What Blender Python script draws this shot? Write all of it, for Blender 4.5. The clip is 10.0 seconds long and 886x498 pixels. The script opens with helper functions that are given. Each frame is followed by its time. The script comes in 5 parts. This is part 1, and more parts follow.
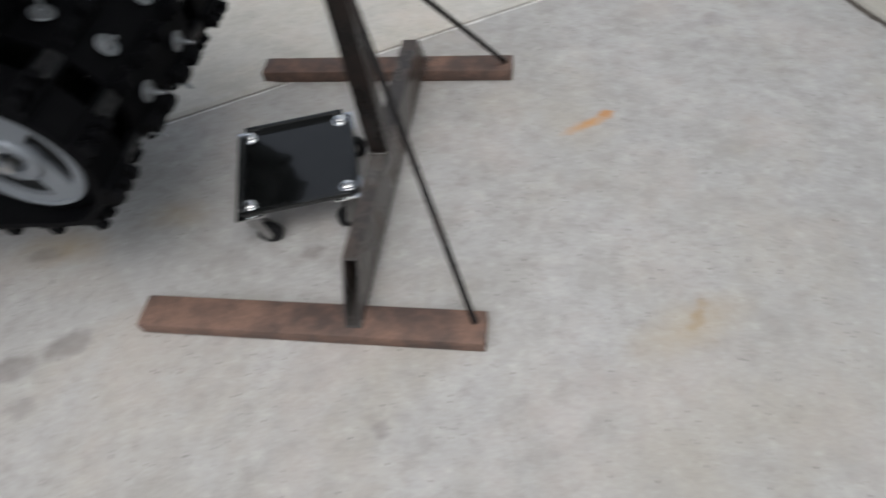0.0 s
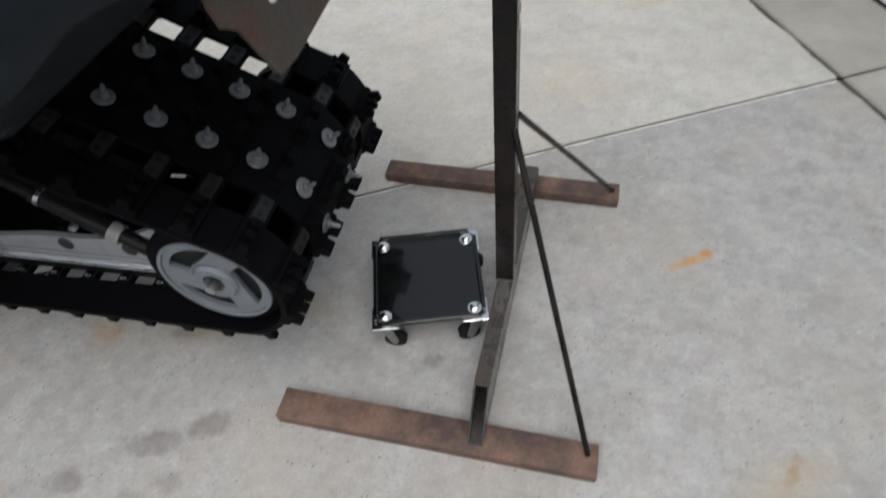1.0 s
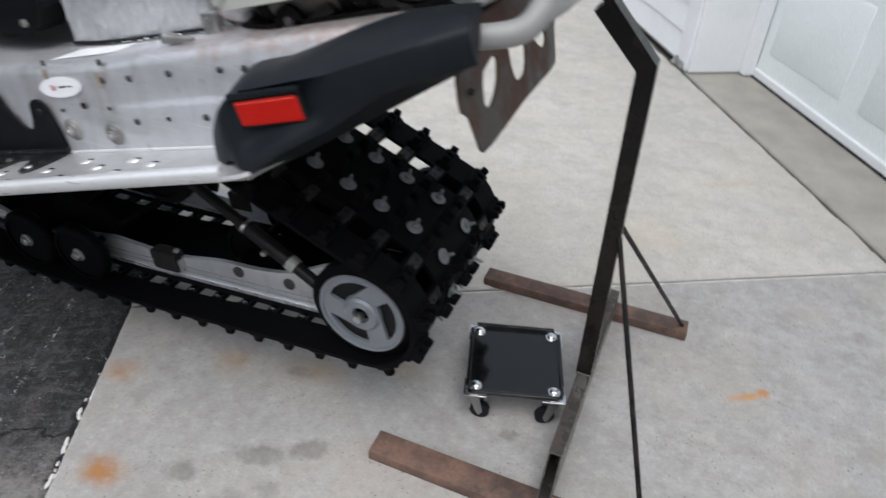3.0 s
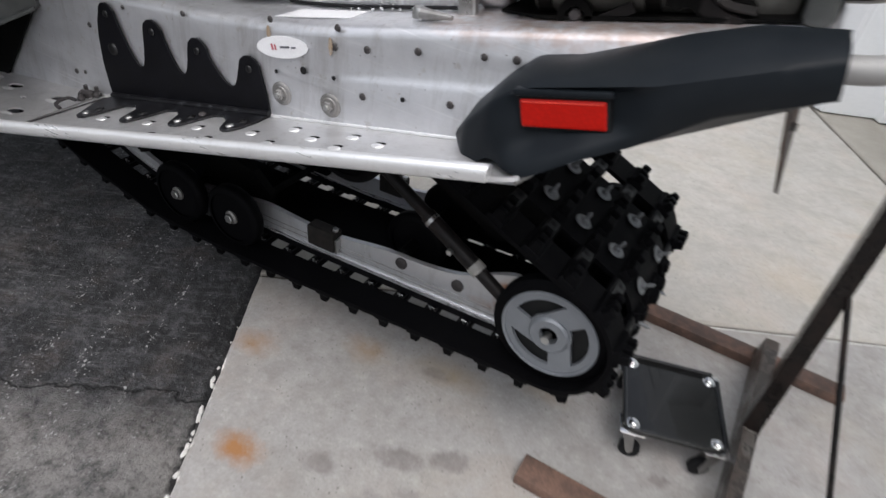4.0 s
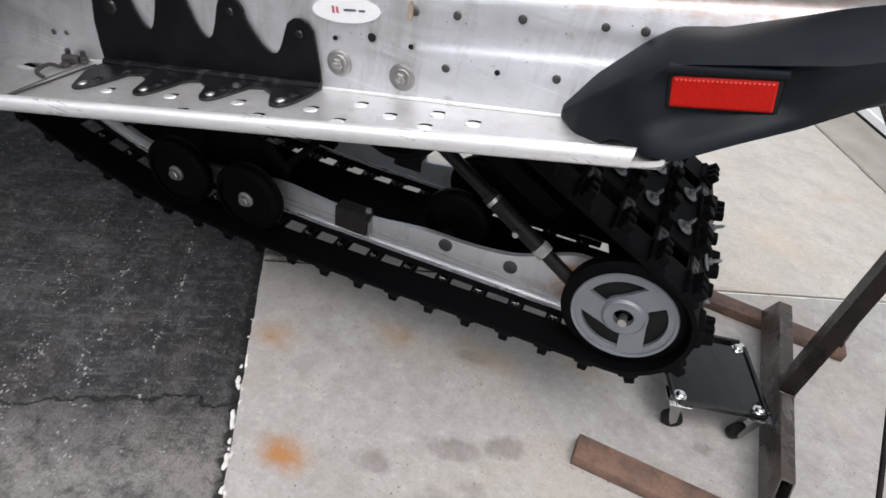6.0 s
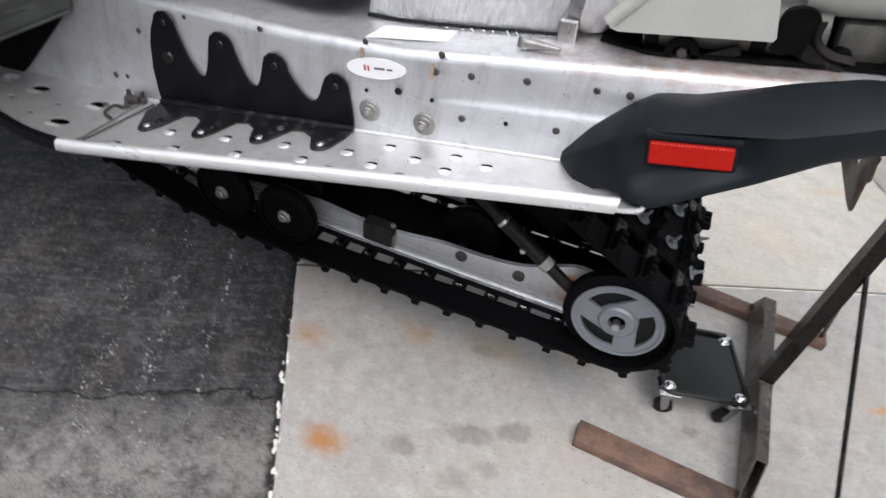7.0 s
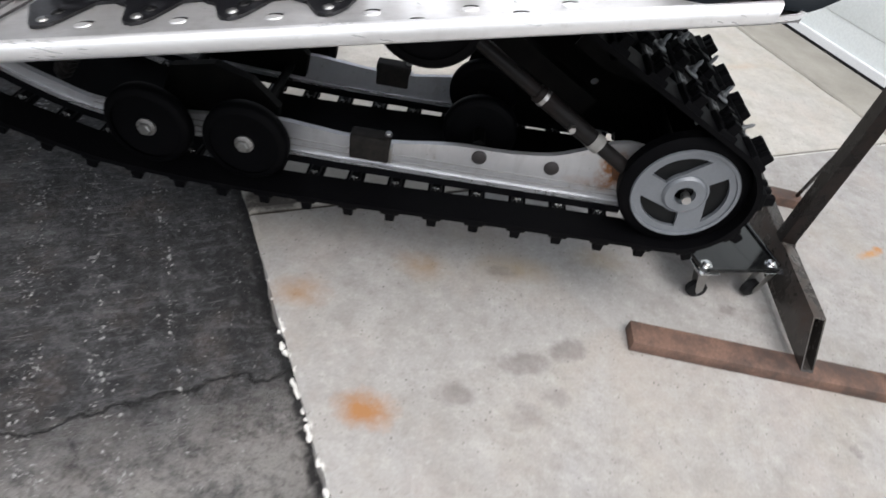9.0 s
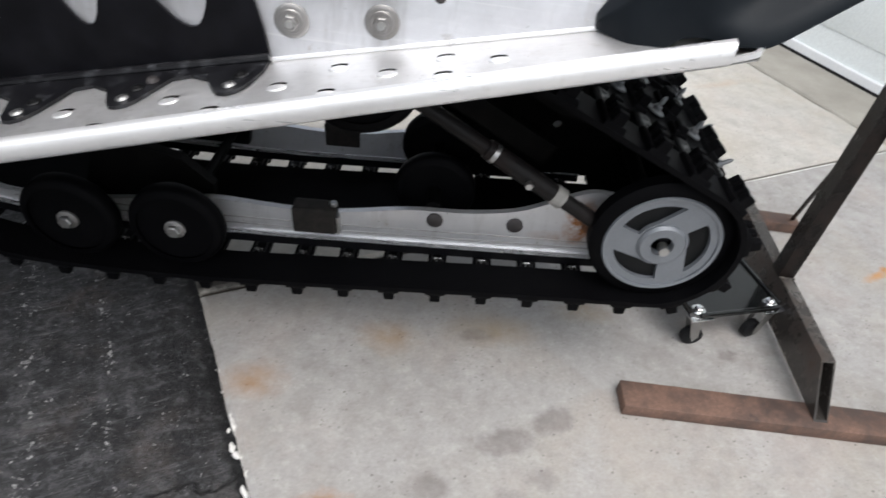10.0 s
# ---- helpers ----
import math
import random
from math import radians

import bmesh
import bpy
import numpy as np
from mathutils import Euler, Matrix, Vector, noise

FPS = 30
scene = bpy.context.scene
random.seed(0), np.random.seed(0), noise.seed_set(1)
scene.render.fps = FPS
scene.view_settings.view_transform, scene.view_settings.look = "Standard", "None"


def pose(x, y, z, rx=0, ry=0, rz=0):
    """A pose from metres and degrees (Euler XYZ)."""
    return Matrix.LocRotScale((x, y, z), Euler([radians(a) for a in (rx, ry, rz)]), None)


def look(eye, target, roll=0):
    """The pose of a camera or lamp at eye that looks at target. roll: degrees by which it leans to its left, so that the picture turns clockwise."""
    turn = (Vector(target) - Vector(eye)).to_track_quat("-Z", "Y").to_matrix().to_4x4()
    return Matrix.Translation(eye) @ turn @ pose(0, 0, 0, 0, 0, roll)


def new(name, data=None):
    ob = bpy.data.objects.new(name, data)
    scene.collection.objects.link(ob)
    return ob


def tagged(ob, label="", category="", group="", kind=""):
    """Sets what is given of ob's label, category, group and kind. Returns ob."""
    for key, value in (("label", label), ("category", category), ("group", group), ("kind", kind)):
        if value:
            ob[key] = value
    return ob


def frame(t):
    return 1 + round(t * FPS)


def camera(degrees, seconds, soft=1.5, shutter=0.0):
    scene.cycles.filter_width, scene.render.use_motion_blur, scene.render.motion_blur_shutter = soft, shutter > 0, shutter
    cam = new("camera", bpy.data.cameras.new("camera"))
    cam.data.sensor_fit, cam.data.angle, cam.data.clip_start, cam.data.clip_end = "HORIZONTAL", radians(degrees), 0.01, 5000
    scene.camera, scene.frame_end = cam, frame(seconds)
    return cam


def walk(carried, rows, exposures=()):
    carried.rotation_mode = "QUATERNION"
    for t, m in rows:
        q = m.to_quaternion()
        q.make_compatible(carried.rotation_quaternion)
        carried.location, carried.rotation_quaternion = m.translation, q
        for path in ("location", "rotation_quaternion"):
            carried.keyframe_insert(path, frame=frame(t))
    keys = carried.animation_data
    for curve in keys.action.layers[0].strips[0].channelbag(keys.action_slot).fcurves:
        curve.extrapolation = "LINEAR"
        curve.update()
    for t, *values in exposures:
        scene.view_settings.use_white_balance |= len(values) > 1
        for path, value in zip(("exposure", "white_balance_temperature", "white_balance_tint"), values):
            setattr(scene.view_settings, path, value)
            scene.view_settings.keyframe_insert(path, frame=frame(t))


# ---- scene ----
cam = camera(70.7, 10.0, shutter=0.5)
PATH = [
    (0, (0.624, -0.442, 0.796), (0.318, 0.706, -0.813), -10.2),
    (0.2, (0.552, -0.457, 0.822), (0.18, 0.673, -0.786), -9.9),
    (0.5, (0.514, -0.441, 0.883), (0.087, 0.737, -0.676), -5.5),
    (0.7, (0.49, -0.422, 0.918), (0.089, 0.733, -0.665), -7.4),
    (1, (0.457, -0.402, 0.986), (0.088, 0.803, -0.567), -5.8),
    (1.2, (0.453, -0.388, 1.009), (0.091, 0.834, -0.533), -1.9),
    (1.5, (0.487, -0.406, 1.027), (0.079, 0.869, -0.459), -2.1),
    (1.7, (0.493, -0.42, 1.034), (-0.025, 0.882, -0.394), -3.0),
    (2, (0.562, -0.431, 1.032), (-0.049, 0.863, -0.365), -7.5),
    (2.2, (0.568, -0.437, 1.011), (-0.07, 0.846, -0.383), -7.4),
    (3.3, (0.327, -0.762, 1.052), (-0.226, 0.775, -0.101), 6.2),
    (3.5, (0.264, -0.799, 1.029), (-0.28, 0.733, -0.135), 8.9),
    (3.7, (0.203, -0.811, 1.027), (-0.419, 0.69, -0.141), 8.1),
    (4, (0.132, -0.717, 1.008), (-0.532, 0.717, -0.219), 8.7),
    (4.2, (0.085, -0.678, 0.979), (-0.579, 0.758, -0.244), 10.8),
    (4.5, (0.004, -0.665, 0.948), (-0.63, 0.741, -0.324), 9.1),
    (4.7, (-0.027, -0.663, 0.924), (-0.527, 0.752, -0.397), 9.9),
    (5, (-0.06, -0.68, 0.925), (-0.491, 0.772, -0.381), 10.5),
    (5.2, (-0.067, -0.695, 0.926), (-0.46, 0.772, -0.376), 11.8),
    (5.5, (-0.09, -0.712, 0.941), (-0.464, 0.756, -0.364), 12.8),
    (5.7, (-0.105, -0.724, 0.949), (-0.474, 0.77, -0.327), 13.3),
    (6.8, (-0.131, -0.827, 1.064), (-0.479, 0.615, -0.277), 14.6),
    (7, (-0.132, -0.824, 1.107), (-0.489, 0.604, -0.248), 13.0),
    (7.2, (-0.16, -0.798, 1.104), (-0.559, 0.629, -0.239), 8.8),
    (7.5, (-0.214, -0.692, 1.046), (-0.54, 0.742, -0.309), 8.0),
    (7.8, (-0.276, -0.67, 0.959), (-0.358, 0.778, -0.418), 18.7),
    (8, (-0.334, -0.716, 0.931), (-0.306, 0.765, -0.413), 22.8),
    (8.2, (-0.377, -0.799, 0.951), (-0.26, 0.674, -0.397), 20.7),
    (8.5, (-0.443, -0.839, 0.93), (-0.297, 0.618, -0.432), 15.4),
    (8.7, (-0.451, -0.82, 0.905), (-0.323, 0.631, -0.465), 13.6),
    (9, (-0.41, -0.788, 0.837), (-0.282, 0.674, -0.521), 15.4),
    (9.2, (-0.386, -0.742, 0.833), (-0.271, 0.756, -0.487), 15.1),
    (9.5, (-0.335, -0.694, 0.819), (-0.19, 0.852, -0.442), 12.7),
    (9.7, (-0.318, -0.666, 0.838), (-0.178, 0.874, -0.43), 11.0),
    (10, (-0.341, -0.671, 0.835), (-0.252, 0.85, -0.46), 9.6),
]
EXPOSURE = [(0, 0.29, 6360, 8), (0.5, 0.21, 6340, 7.5), (1.0, 0.23, 6320, 7.5), (1.5, 0.26, 6290, 7.5),
            (2.2, 0.24, 6270, 8), (3.3, 0.38, 6230, 9.5), (4.0, 0.27, 6430, 11), (4.5, 0.23, 6460, 11),
            (5.0, 0.38, 6560, 11.5), (5.5, 0.53, 6540, 11.5), (7.0, 0.62, 6440, 11), (7.5, 0.53, 6430, 10.5),
            (8.0, 0.54, 6480, 11), (8.5, 0.63, 6500, 10), (9.0, 0.70, 6480, 10), (9.5, 0.67, 6450, 9.5),
            (10.0, 0.63, 6450, 9.5)]
walk(cam, [(t, look(eye, target, roll)) for t, eye, target, roll in PATH], exposures=EXPOSURE)

# ---- world and light: bright overcast day ----
world = bpy.data.worlds.new("overcast_sky")
scene.world = world
world.use_nodes = True
wn, wl = world.node_tree.nodes, world.node_tree.links
sky = wn.new("ShaderNodeTexSky")
sky.sky_type, sky.sun_disc = "NISHITA", False
sky.sun_elevation, sky.sun_rotation = radians(66), radians(140)
sky.air_density, sky.dust_density = 1.0, 4.0
hsv = wn.new("ShaderNodeHueSaturation")
hsv.inputs["Saturation"].default_value = 0.38
wl.new(sky.outputs[0], hsv.inputs["Color"])
wl.new(hsv.outputs[0], wn["Background"].inputs[0])
wn["Background"].inputs[1].default_value = 0.15
sun = new("sun", bpy.data.lights.new("sun", "SUN"))
sun.data.energy, sun.data.angle, sun.data.color = 1.15, radians(50), (1.0, 0.99, 0.98)
sun.matrix_world = look((-0.5, -1.25, 2.4), (0, 0, 0))


# ---- materials ----
def shader(name, base=(0.5, 0.5, 0.5), rough=0.5, metal=0.0, spec=0.5, coat=0.0):
    m = bpy.data.materials.new(name)
    m.use_nodes = True
    b = m.node_tree.nodes["Principled BSDF"]
    b.inputs["Base Color"].default_value = (*base, 1)
    b.inputs["Roughness"].default_value = rough
    b.inputs["Metallic"].default_value = metal
    b.inputs["Specular IOR Level"].default_value = spec
    b.inputs["Coat Weight"].default_value = coat
    return m


class Net:
    """A small helper to wire the nodes of one material."""

    def __init__(self, m):
        self.t = m.node_tree
        self.b = self.t.nodes["Principled BSDF"]

    def put(self, value, socket):
        if isinstance(value, bpy.types.NodeSocket):
            self.t.links.new(value, socket)
        elif isinstance(value, (tuple, list)) and len(value) == 3 and socket.type == "RGBA":
            socket.default_value = (*value, 1)
        else:
            socket.default_value = value

    def math(self, op, a, b=0.0, c=0.0, clamp=False):
        n = self.t.nodes.new("ShaderNodeMath")
        n.operation, n.use_clamp = op, clamp
        for v, s in zip((a, b, c), n.inputs):
            self.put(v, s)
        return n.outputs[0]

    def place(self, kind="Object"):
        return self.t.nodes.new("ShaderNodeTexCoord").outputs[kind]

    def world(self):
        return self.t.nodes.new("ShaderNodeNewGeometry").outputs["Position"]

    def scaled(self, v, scale=(1, 1, 1), turn=(0, 0, 0), shift=(0, 0, 0)):
        n = self.t.nodes.new("ShaderNodeMapping")
        n.inputs["Scale"].default_value = scale
        n.inputs["Rotation"].default_value = [radians(a) for a in turn]
        n.inputs["Location"].default_value = shift
        self.put(v, n.inputs["Vector"])
        return n.outputs[0]

    def noise(self, v, scale, detail=4.0, rough=0.55, out="Fac"):
        n = self.t.nodes.new("ShaderNodeTexNoise")
        self.put(v, n.inputs["Vector"])
        n.inputs["Scale"].default_value, n.inputs["Detail"].default_value = scale, detail
        n.inputs["Roughness"].default_value = rough
        return n.outputs[out]

    def cells(self, v, scale, out="Distance", feature="F1"):
        n = self.t.nodes.new("ShaderNodeTexVoronoi")
        n.feature = feature
        self.put(v, n.inputs["Vector"])
        n.inputs["Scale"].default_value = scale
        return n.outputs[out]

    def ramp(self, v, lo, hi, a=0.0, b=1.0):
        n = self.t.nodes.new("ShaderNodeMapRange")
        self.put(v, n.inputs[0])
        for s, x in zip(n.inputs[1:5], (lo, hi, a, b)):
            self.put(x, s)
        return n.outputs[0]

    def mix(self, f, a, b, kind="MIX"):
        n = self.t.nodes.new("ShaderNodeMix")
        n.data_type, n.blend_type = "RGBA", kind
        self.put(f, n.inputs[0])
        self.put(a, n.inputs[6])
        self.put(b, n.inputs[7])
        return n.outputs[2]

    def axes(self, v):
        n = self.t.nodes.new("ShaderNodeSeparateXYZ")
        self.put(v, n.inputs[0])
        return n.outputs

    def bump(self, h, strength=0.3, dist=0.002):
        n = self.t.nodes.new("ShaderNodeBump")
        n.inputs["Strength"].default_value, n.inputs["Distance"].default_value = strength, dist
        self.put(h, n.inputs["Height"])
        self.t.links.new(n.outputs[0], self.b.inputs["Normal"])

    def random(self):
        return self.t.nodes.new("ShaderNodeObjectInfo").outputs["Random"]


def worn(name, base, other, rough=0.5, metal=0.0, scale=30.0, spread=(0.35, 0.7), spec=0.5, bump=0.15, fine=400.0, coat=0.0):
    """A surface of two tones, blotched at one scale and grained at a finer one."""
    m = shader(name, base, rough, metal, spec, coat)
    n = Net(m)
    v = n.place()
    big = n.noise(v, scale, 6)
    grain = n.noise(v, fine, 3)
    c = n.mix(n.ramp(big, *spread), base, other)
    c = n.mix(n.ramp(grain, 0.3, 0.7, 0.0, 0.22), c, tuple(x * 0.55 for x in base))
    n.put(c, n.b.inputs["Base Color"])
    n.put(n.math("ADD", rough - 0.08, n.math("MULTIPLY", big, 0.18)), n.b.inputs["Roughness"])
    n.bump(grain, bump, 0.001)
    return m


TURN = 28.2                                   # the drive lies turned against the sled
AX = Vector((math.cos(radians(TURN)), math.sin(radians(TURN)), 0))
BX = Vector((-AX.y, AX.x, 0))


def drive(a, b, z=0.0):
    p = AX * a + BX * b
    return Vector((p.x, p.y, z))


def concrete_material(name="broom_finished_concrete", tone=(1, 1, 1), mottled=1.0):
    m = shader(name, (0.44, 0.42, 0.39), 0.72, 0, 0.5)
    n = Net(m)
    v = n.world()
    d = n.scaled(v, turn=(0, 0, -TURN))
    cloud = n.noise(v, 2.2, 5, 0.6)
    patch = n.noise(v, 9.0, 6, 0.65)
    sand = n.noise(v, 170.0, 4, 0.7)
    broom = n.noise(n.scaled(d, (30, 90, 1)), 1.0, 5, 0.7)
    blotch = n.noise(v, 24.0, 6, 0.75)
    pits = n.cells(v, 42.0)
    c = n.mix(n.ramp(cloud, 0.3, 0.7), (0.345, 0.340, 0.337), (0.440, 0.434, 0.432))
    c = n.mix(n.ramp(patch, 0.42, 0.70, 0.0, 0.8), c, (0.285, 0.272, 0.258))
    c = n.mix(n.ramp(blotch, 0.50, 0.68, 0.0, 0.70 * mottled), c, (0.25, 0.232, 0.215))
    c = n.mix(n.ramp(blotch, 0.28, 0.46, 0.50 * mottled, 0.0), c, (0.58, 0.57, 0.55))
    wear = n.noise(v, 5.5, 8, 0.75)
    c = n.mix(n.ramp(wear, 0.50, 0.66, 0.0, 0.40), c, (0.52, 0.515, 0.50))
    c = n.mix(n.ramp(n.noise(v, 3.4, 7, 0.7), 0.52, 0.70, 0.0, 0.45), c, (0.33, 0.295, 0.25))
    c = n.mix(n.ramp(n.noise(v, 1.7, 6, 0.7), 0.48, 0.66, 0.0, 0.35), c, (0.43, 0.395, 0.335))
    c = n.mix(n.ramp(n.noise(v, 15.0, 8, 0.8), 0.56, 0.66, 0.0, 0.35 * mottled), c, (0.22, 0.205, 0.19))
    dirt = n.noise(v, 48.0, 8, 0.8)
    c = n.mix(n.ramp(dirt, 0.56, 0.70, 0.0, 0.28 * mottled), c, (0.20, 0.178, 0.165))
    c = n.mix(n.ramp(dirt, 0.32, 0.46, 0.18 * mottled, 0.0), c, (0.60, 0.585, 0.575))
    c = n.mix(n.ramp(n.noise(v, 4.2, 7, 0.72), 0.50, 0.66, 0.0, 0.35), c, (0.46, 0.395, 0.365))
    crumbs = n.cells(v, 85.0)
    c = n.mix(n.math("MULTIPLY", n.ramp(crumbs, 0.10, 0.18, 0.7, 0.0), n.ramp(n.noise(v, 11.0, 3), 0.48, 0.58)), c, (0.12, 0.11, 0.10))
    c = n.mix(n.ramp(sand, 0.35, 0.7, 0.35, 0.0), c, (0.22, 0.21, 0.20))
    c = n.mix(n.ramp(broom, 0.4, 0.75, 0.0, 0.10), c, (0.56, 0.55, 0.53))
    specks = n.math("MULTIPLY", n.ramp(pits, 0.05, 0.10, 1.0, 0.0), n.ramp(n.noise(v, 6.0, 2), 0.44, 0.52))
    c = n.mix(n.math("MULTIPLY", specks, 0.75), c, (0.10, 0.09, 0.08))
    warp = n.noise(v, 26.0, 5, 0.7, "Color")
    w = n.t.nodes.new("ShaderNodeVectorMath")
    w.operation = "MULTIPLY_ADD"
    n.put(warp, w.inputs[0])
    w.inputs[1].default_value = (0.05, 0.05, 0)
    n.put(v, w.inputs[2])
    moved = n.scaled(w.outputs[0], shift=(-0.025, -0.025, 0))

    def blot(x, y, rx, ry, turn, colour, power, soft=0.5):
        nonlocal c
        q = n.scaled(n.scaled(moved, shift=(-x, -y, 0)), turn=(0, 0, -turn))
        q = n.scaled(q, (1 / rx, 1 / ry, 0))
        length = n.t.nodes.new("ShaderNodeVectorMath")
        length.operation = "LENGTH"
        n.put(q, length.inputs[0])
        f = n.ramp(length.outputs["Value"], 1.0 - soft, 1.0 + soft * 0.35, power, 0.0)
        f = n.math("MULTIPLY", f, n.ramp(blotch, 0.30, 0.60, 0.65, 1.30), clamp=True)
        c = n.mix(f, c, colour)

    RUST, GREY, OCHRE = (0.36, 0.205, 0.095), (0.185, 0.170, 0.165), (0.36, 0.27, 0.15)
    for x, y, rx, ry, turn, colour, power, soft in (
            (-0.415, -0.272, 0.047, 0.034, 0, (0.34, 0.165, 0.065), 0.90, 0.7), (-0.569, -0.067, 0.050, 0.036, 20, RUST, 0.50, 0.8),
            (-0.368, 0.056, 0.050, 0.036, 0, (0.34, 0.22, 0.12), 0.48, 0.8), (-0.682, 0.150, 0.085, 0.036, 28, (0.050, 0.045, 0.042), 0.95, 0.4), (-0.186, 0.102, 0.080, 0.035, 10, OCHRE, 0.45, 0.9),
            (-0.215, 0.085, 0.035, 0.018, 20, GREY, 0.5, 0.5), (-0.005, 0.180, 0.06, 0.03, 0, OCHRE, 0.35, 0.9),
            (-0.084, -0.079, 0.037, 0.026, 25, GREY, 0.62, 0.35), (-0.163, -0.125, 0.045, 0.024, 15, GREY, 0.62, 0.35),
            (-0.281, -0.215, 0.034, 0.024, 10, GREY, 0.58, 0.4), (-0.165, -0.230, 0.034, 0.026, 30, GREY, 0.42, 0.5),
            (-0.112, -0.183, 0.028, 0.020, 20, GREY, 0.42, 0.5), (0.260, 0.110, 0.020, 0.014, 0, GREY, 0.6, 0.5),
            (0.423, -0.172, 0.014, 0.012, 0, GREY, 0.6, 0.5), (0.700, 0.413, 0.050, 0.011, 33, (0.47, 0.23, 0.07), 0.75, 0.7),
            (0.735, 0.437, 0.012, 0.010, 0, (0.42, 0.19, 0.05), 0.8, 0.5), (0.834, 0.009, 0.090, 0.035, 30, OCHRE, 0.38, 0.9),
            (0.845, 0.030, 0.030, 0.010, 60, (0.30, 0.21, 0.12), 0.5, 0.6), (0.91, 0.63, 0.030, 0.022, 0, GREY, 0.35, 0.6),
            (0.957, 0.712, 0.035, 0.020, 0, GREY, 0.35, 0.6), (0.117, 0.090, 0.05, 0.03, 0, GREY, 0.25, 0.8),
            (0.62, 1.35, 0.11, 0.02, 30, RUST, 0.22, 0.9), (0.45, 0.95, 0.16, 0.10, 0, OCHRE, 0.16, 0.9)):
        blot(x, y, rx, ry, turn, colour, power, soft)
    # flaked white paint along the edge that meets the asphalt
    a, b, _ = n.axes(d)
    edge = n.math("ADD", a, n.math("MULTIPLY", n.noise(v, 28.0, 5, 0.7), 0.06))
    strip = n.math("MULTIPLY", n.ramp(edge, -0.553, -0.547, 1.0, 0.0), n.ramp(n.noise(v, 13.0, 3), 0.47, 0.53))
    c = n.mix(n.math("MULTIPLY", strip, n.ramp(b, 0.24, 0.30, 1.0, 0.0)), c, (0.86, 0.85, 0.82))
    if tone != (1, 1, 1):
        c = n.mix(1.0, c, tone, "MULTIPLY")
    n.put(c, n.b.inputs["Base Color"])
    h = n.math("ADD", n.math("MULTIPLY", sand, 0.6), n.math("ADD", n.math("MULTIPLY", broom, 0.2), n.math("MULTIPLY", specks, -0.8)))
    n.bump(h, 0.45, 0.002)
    return m


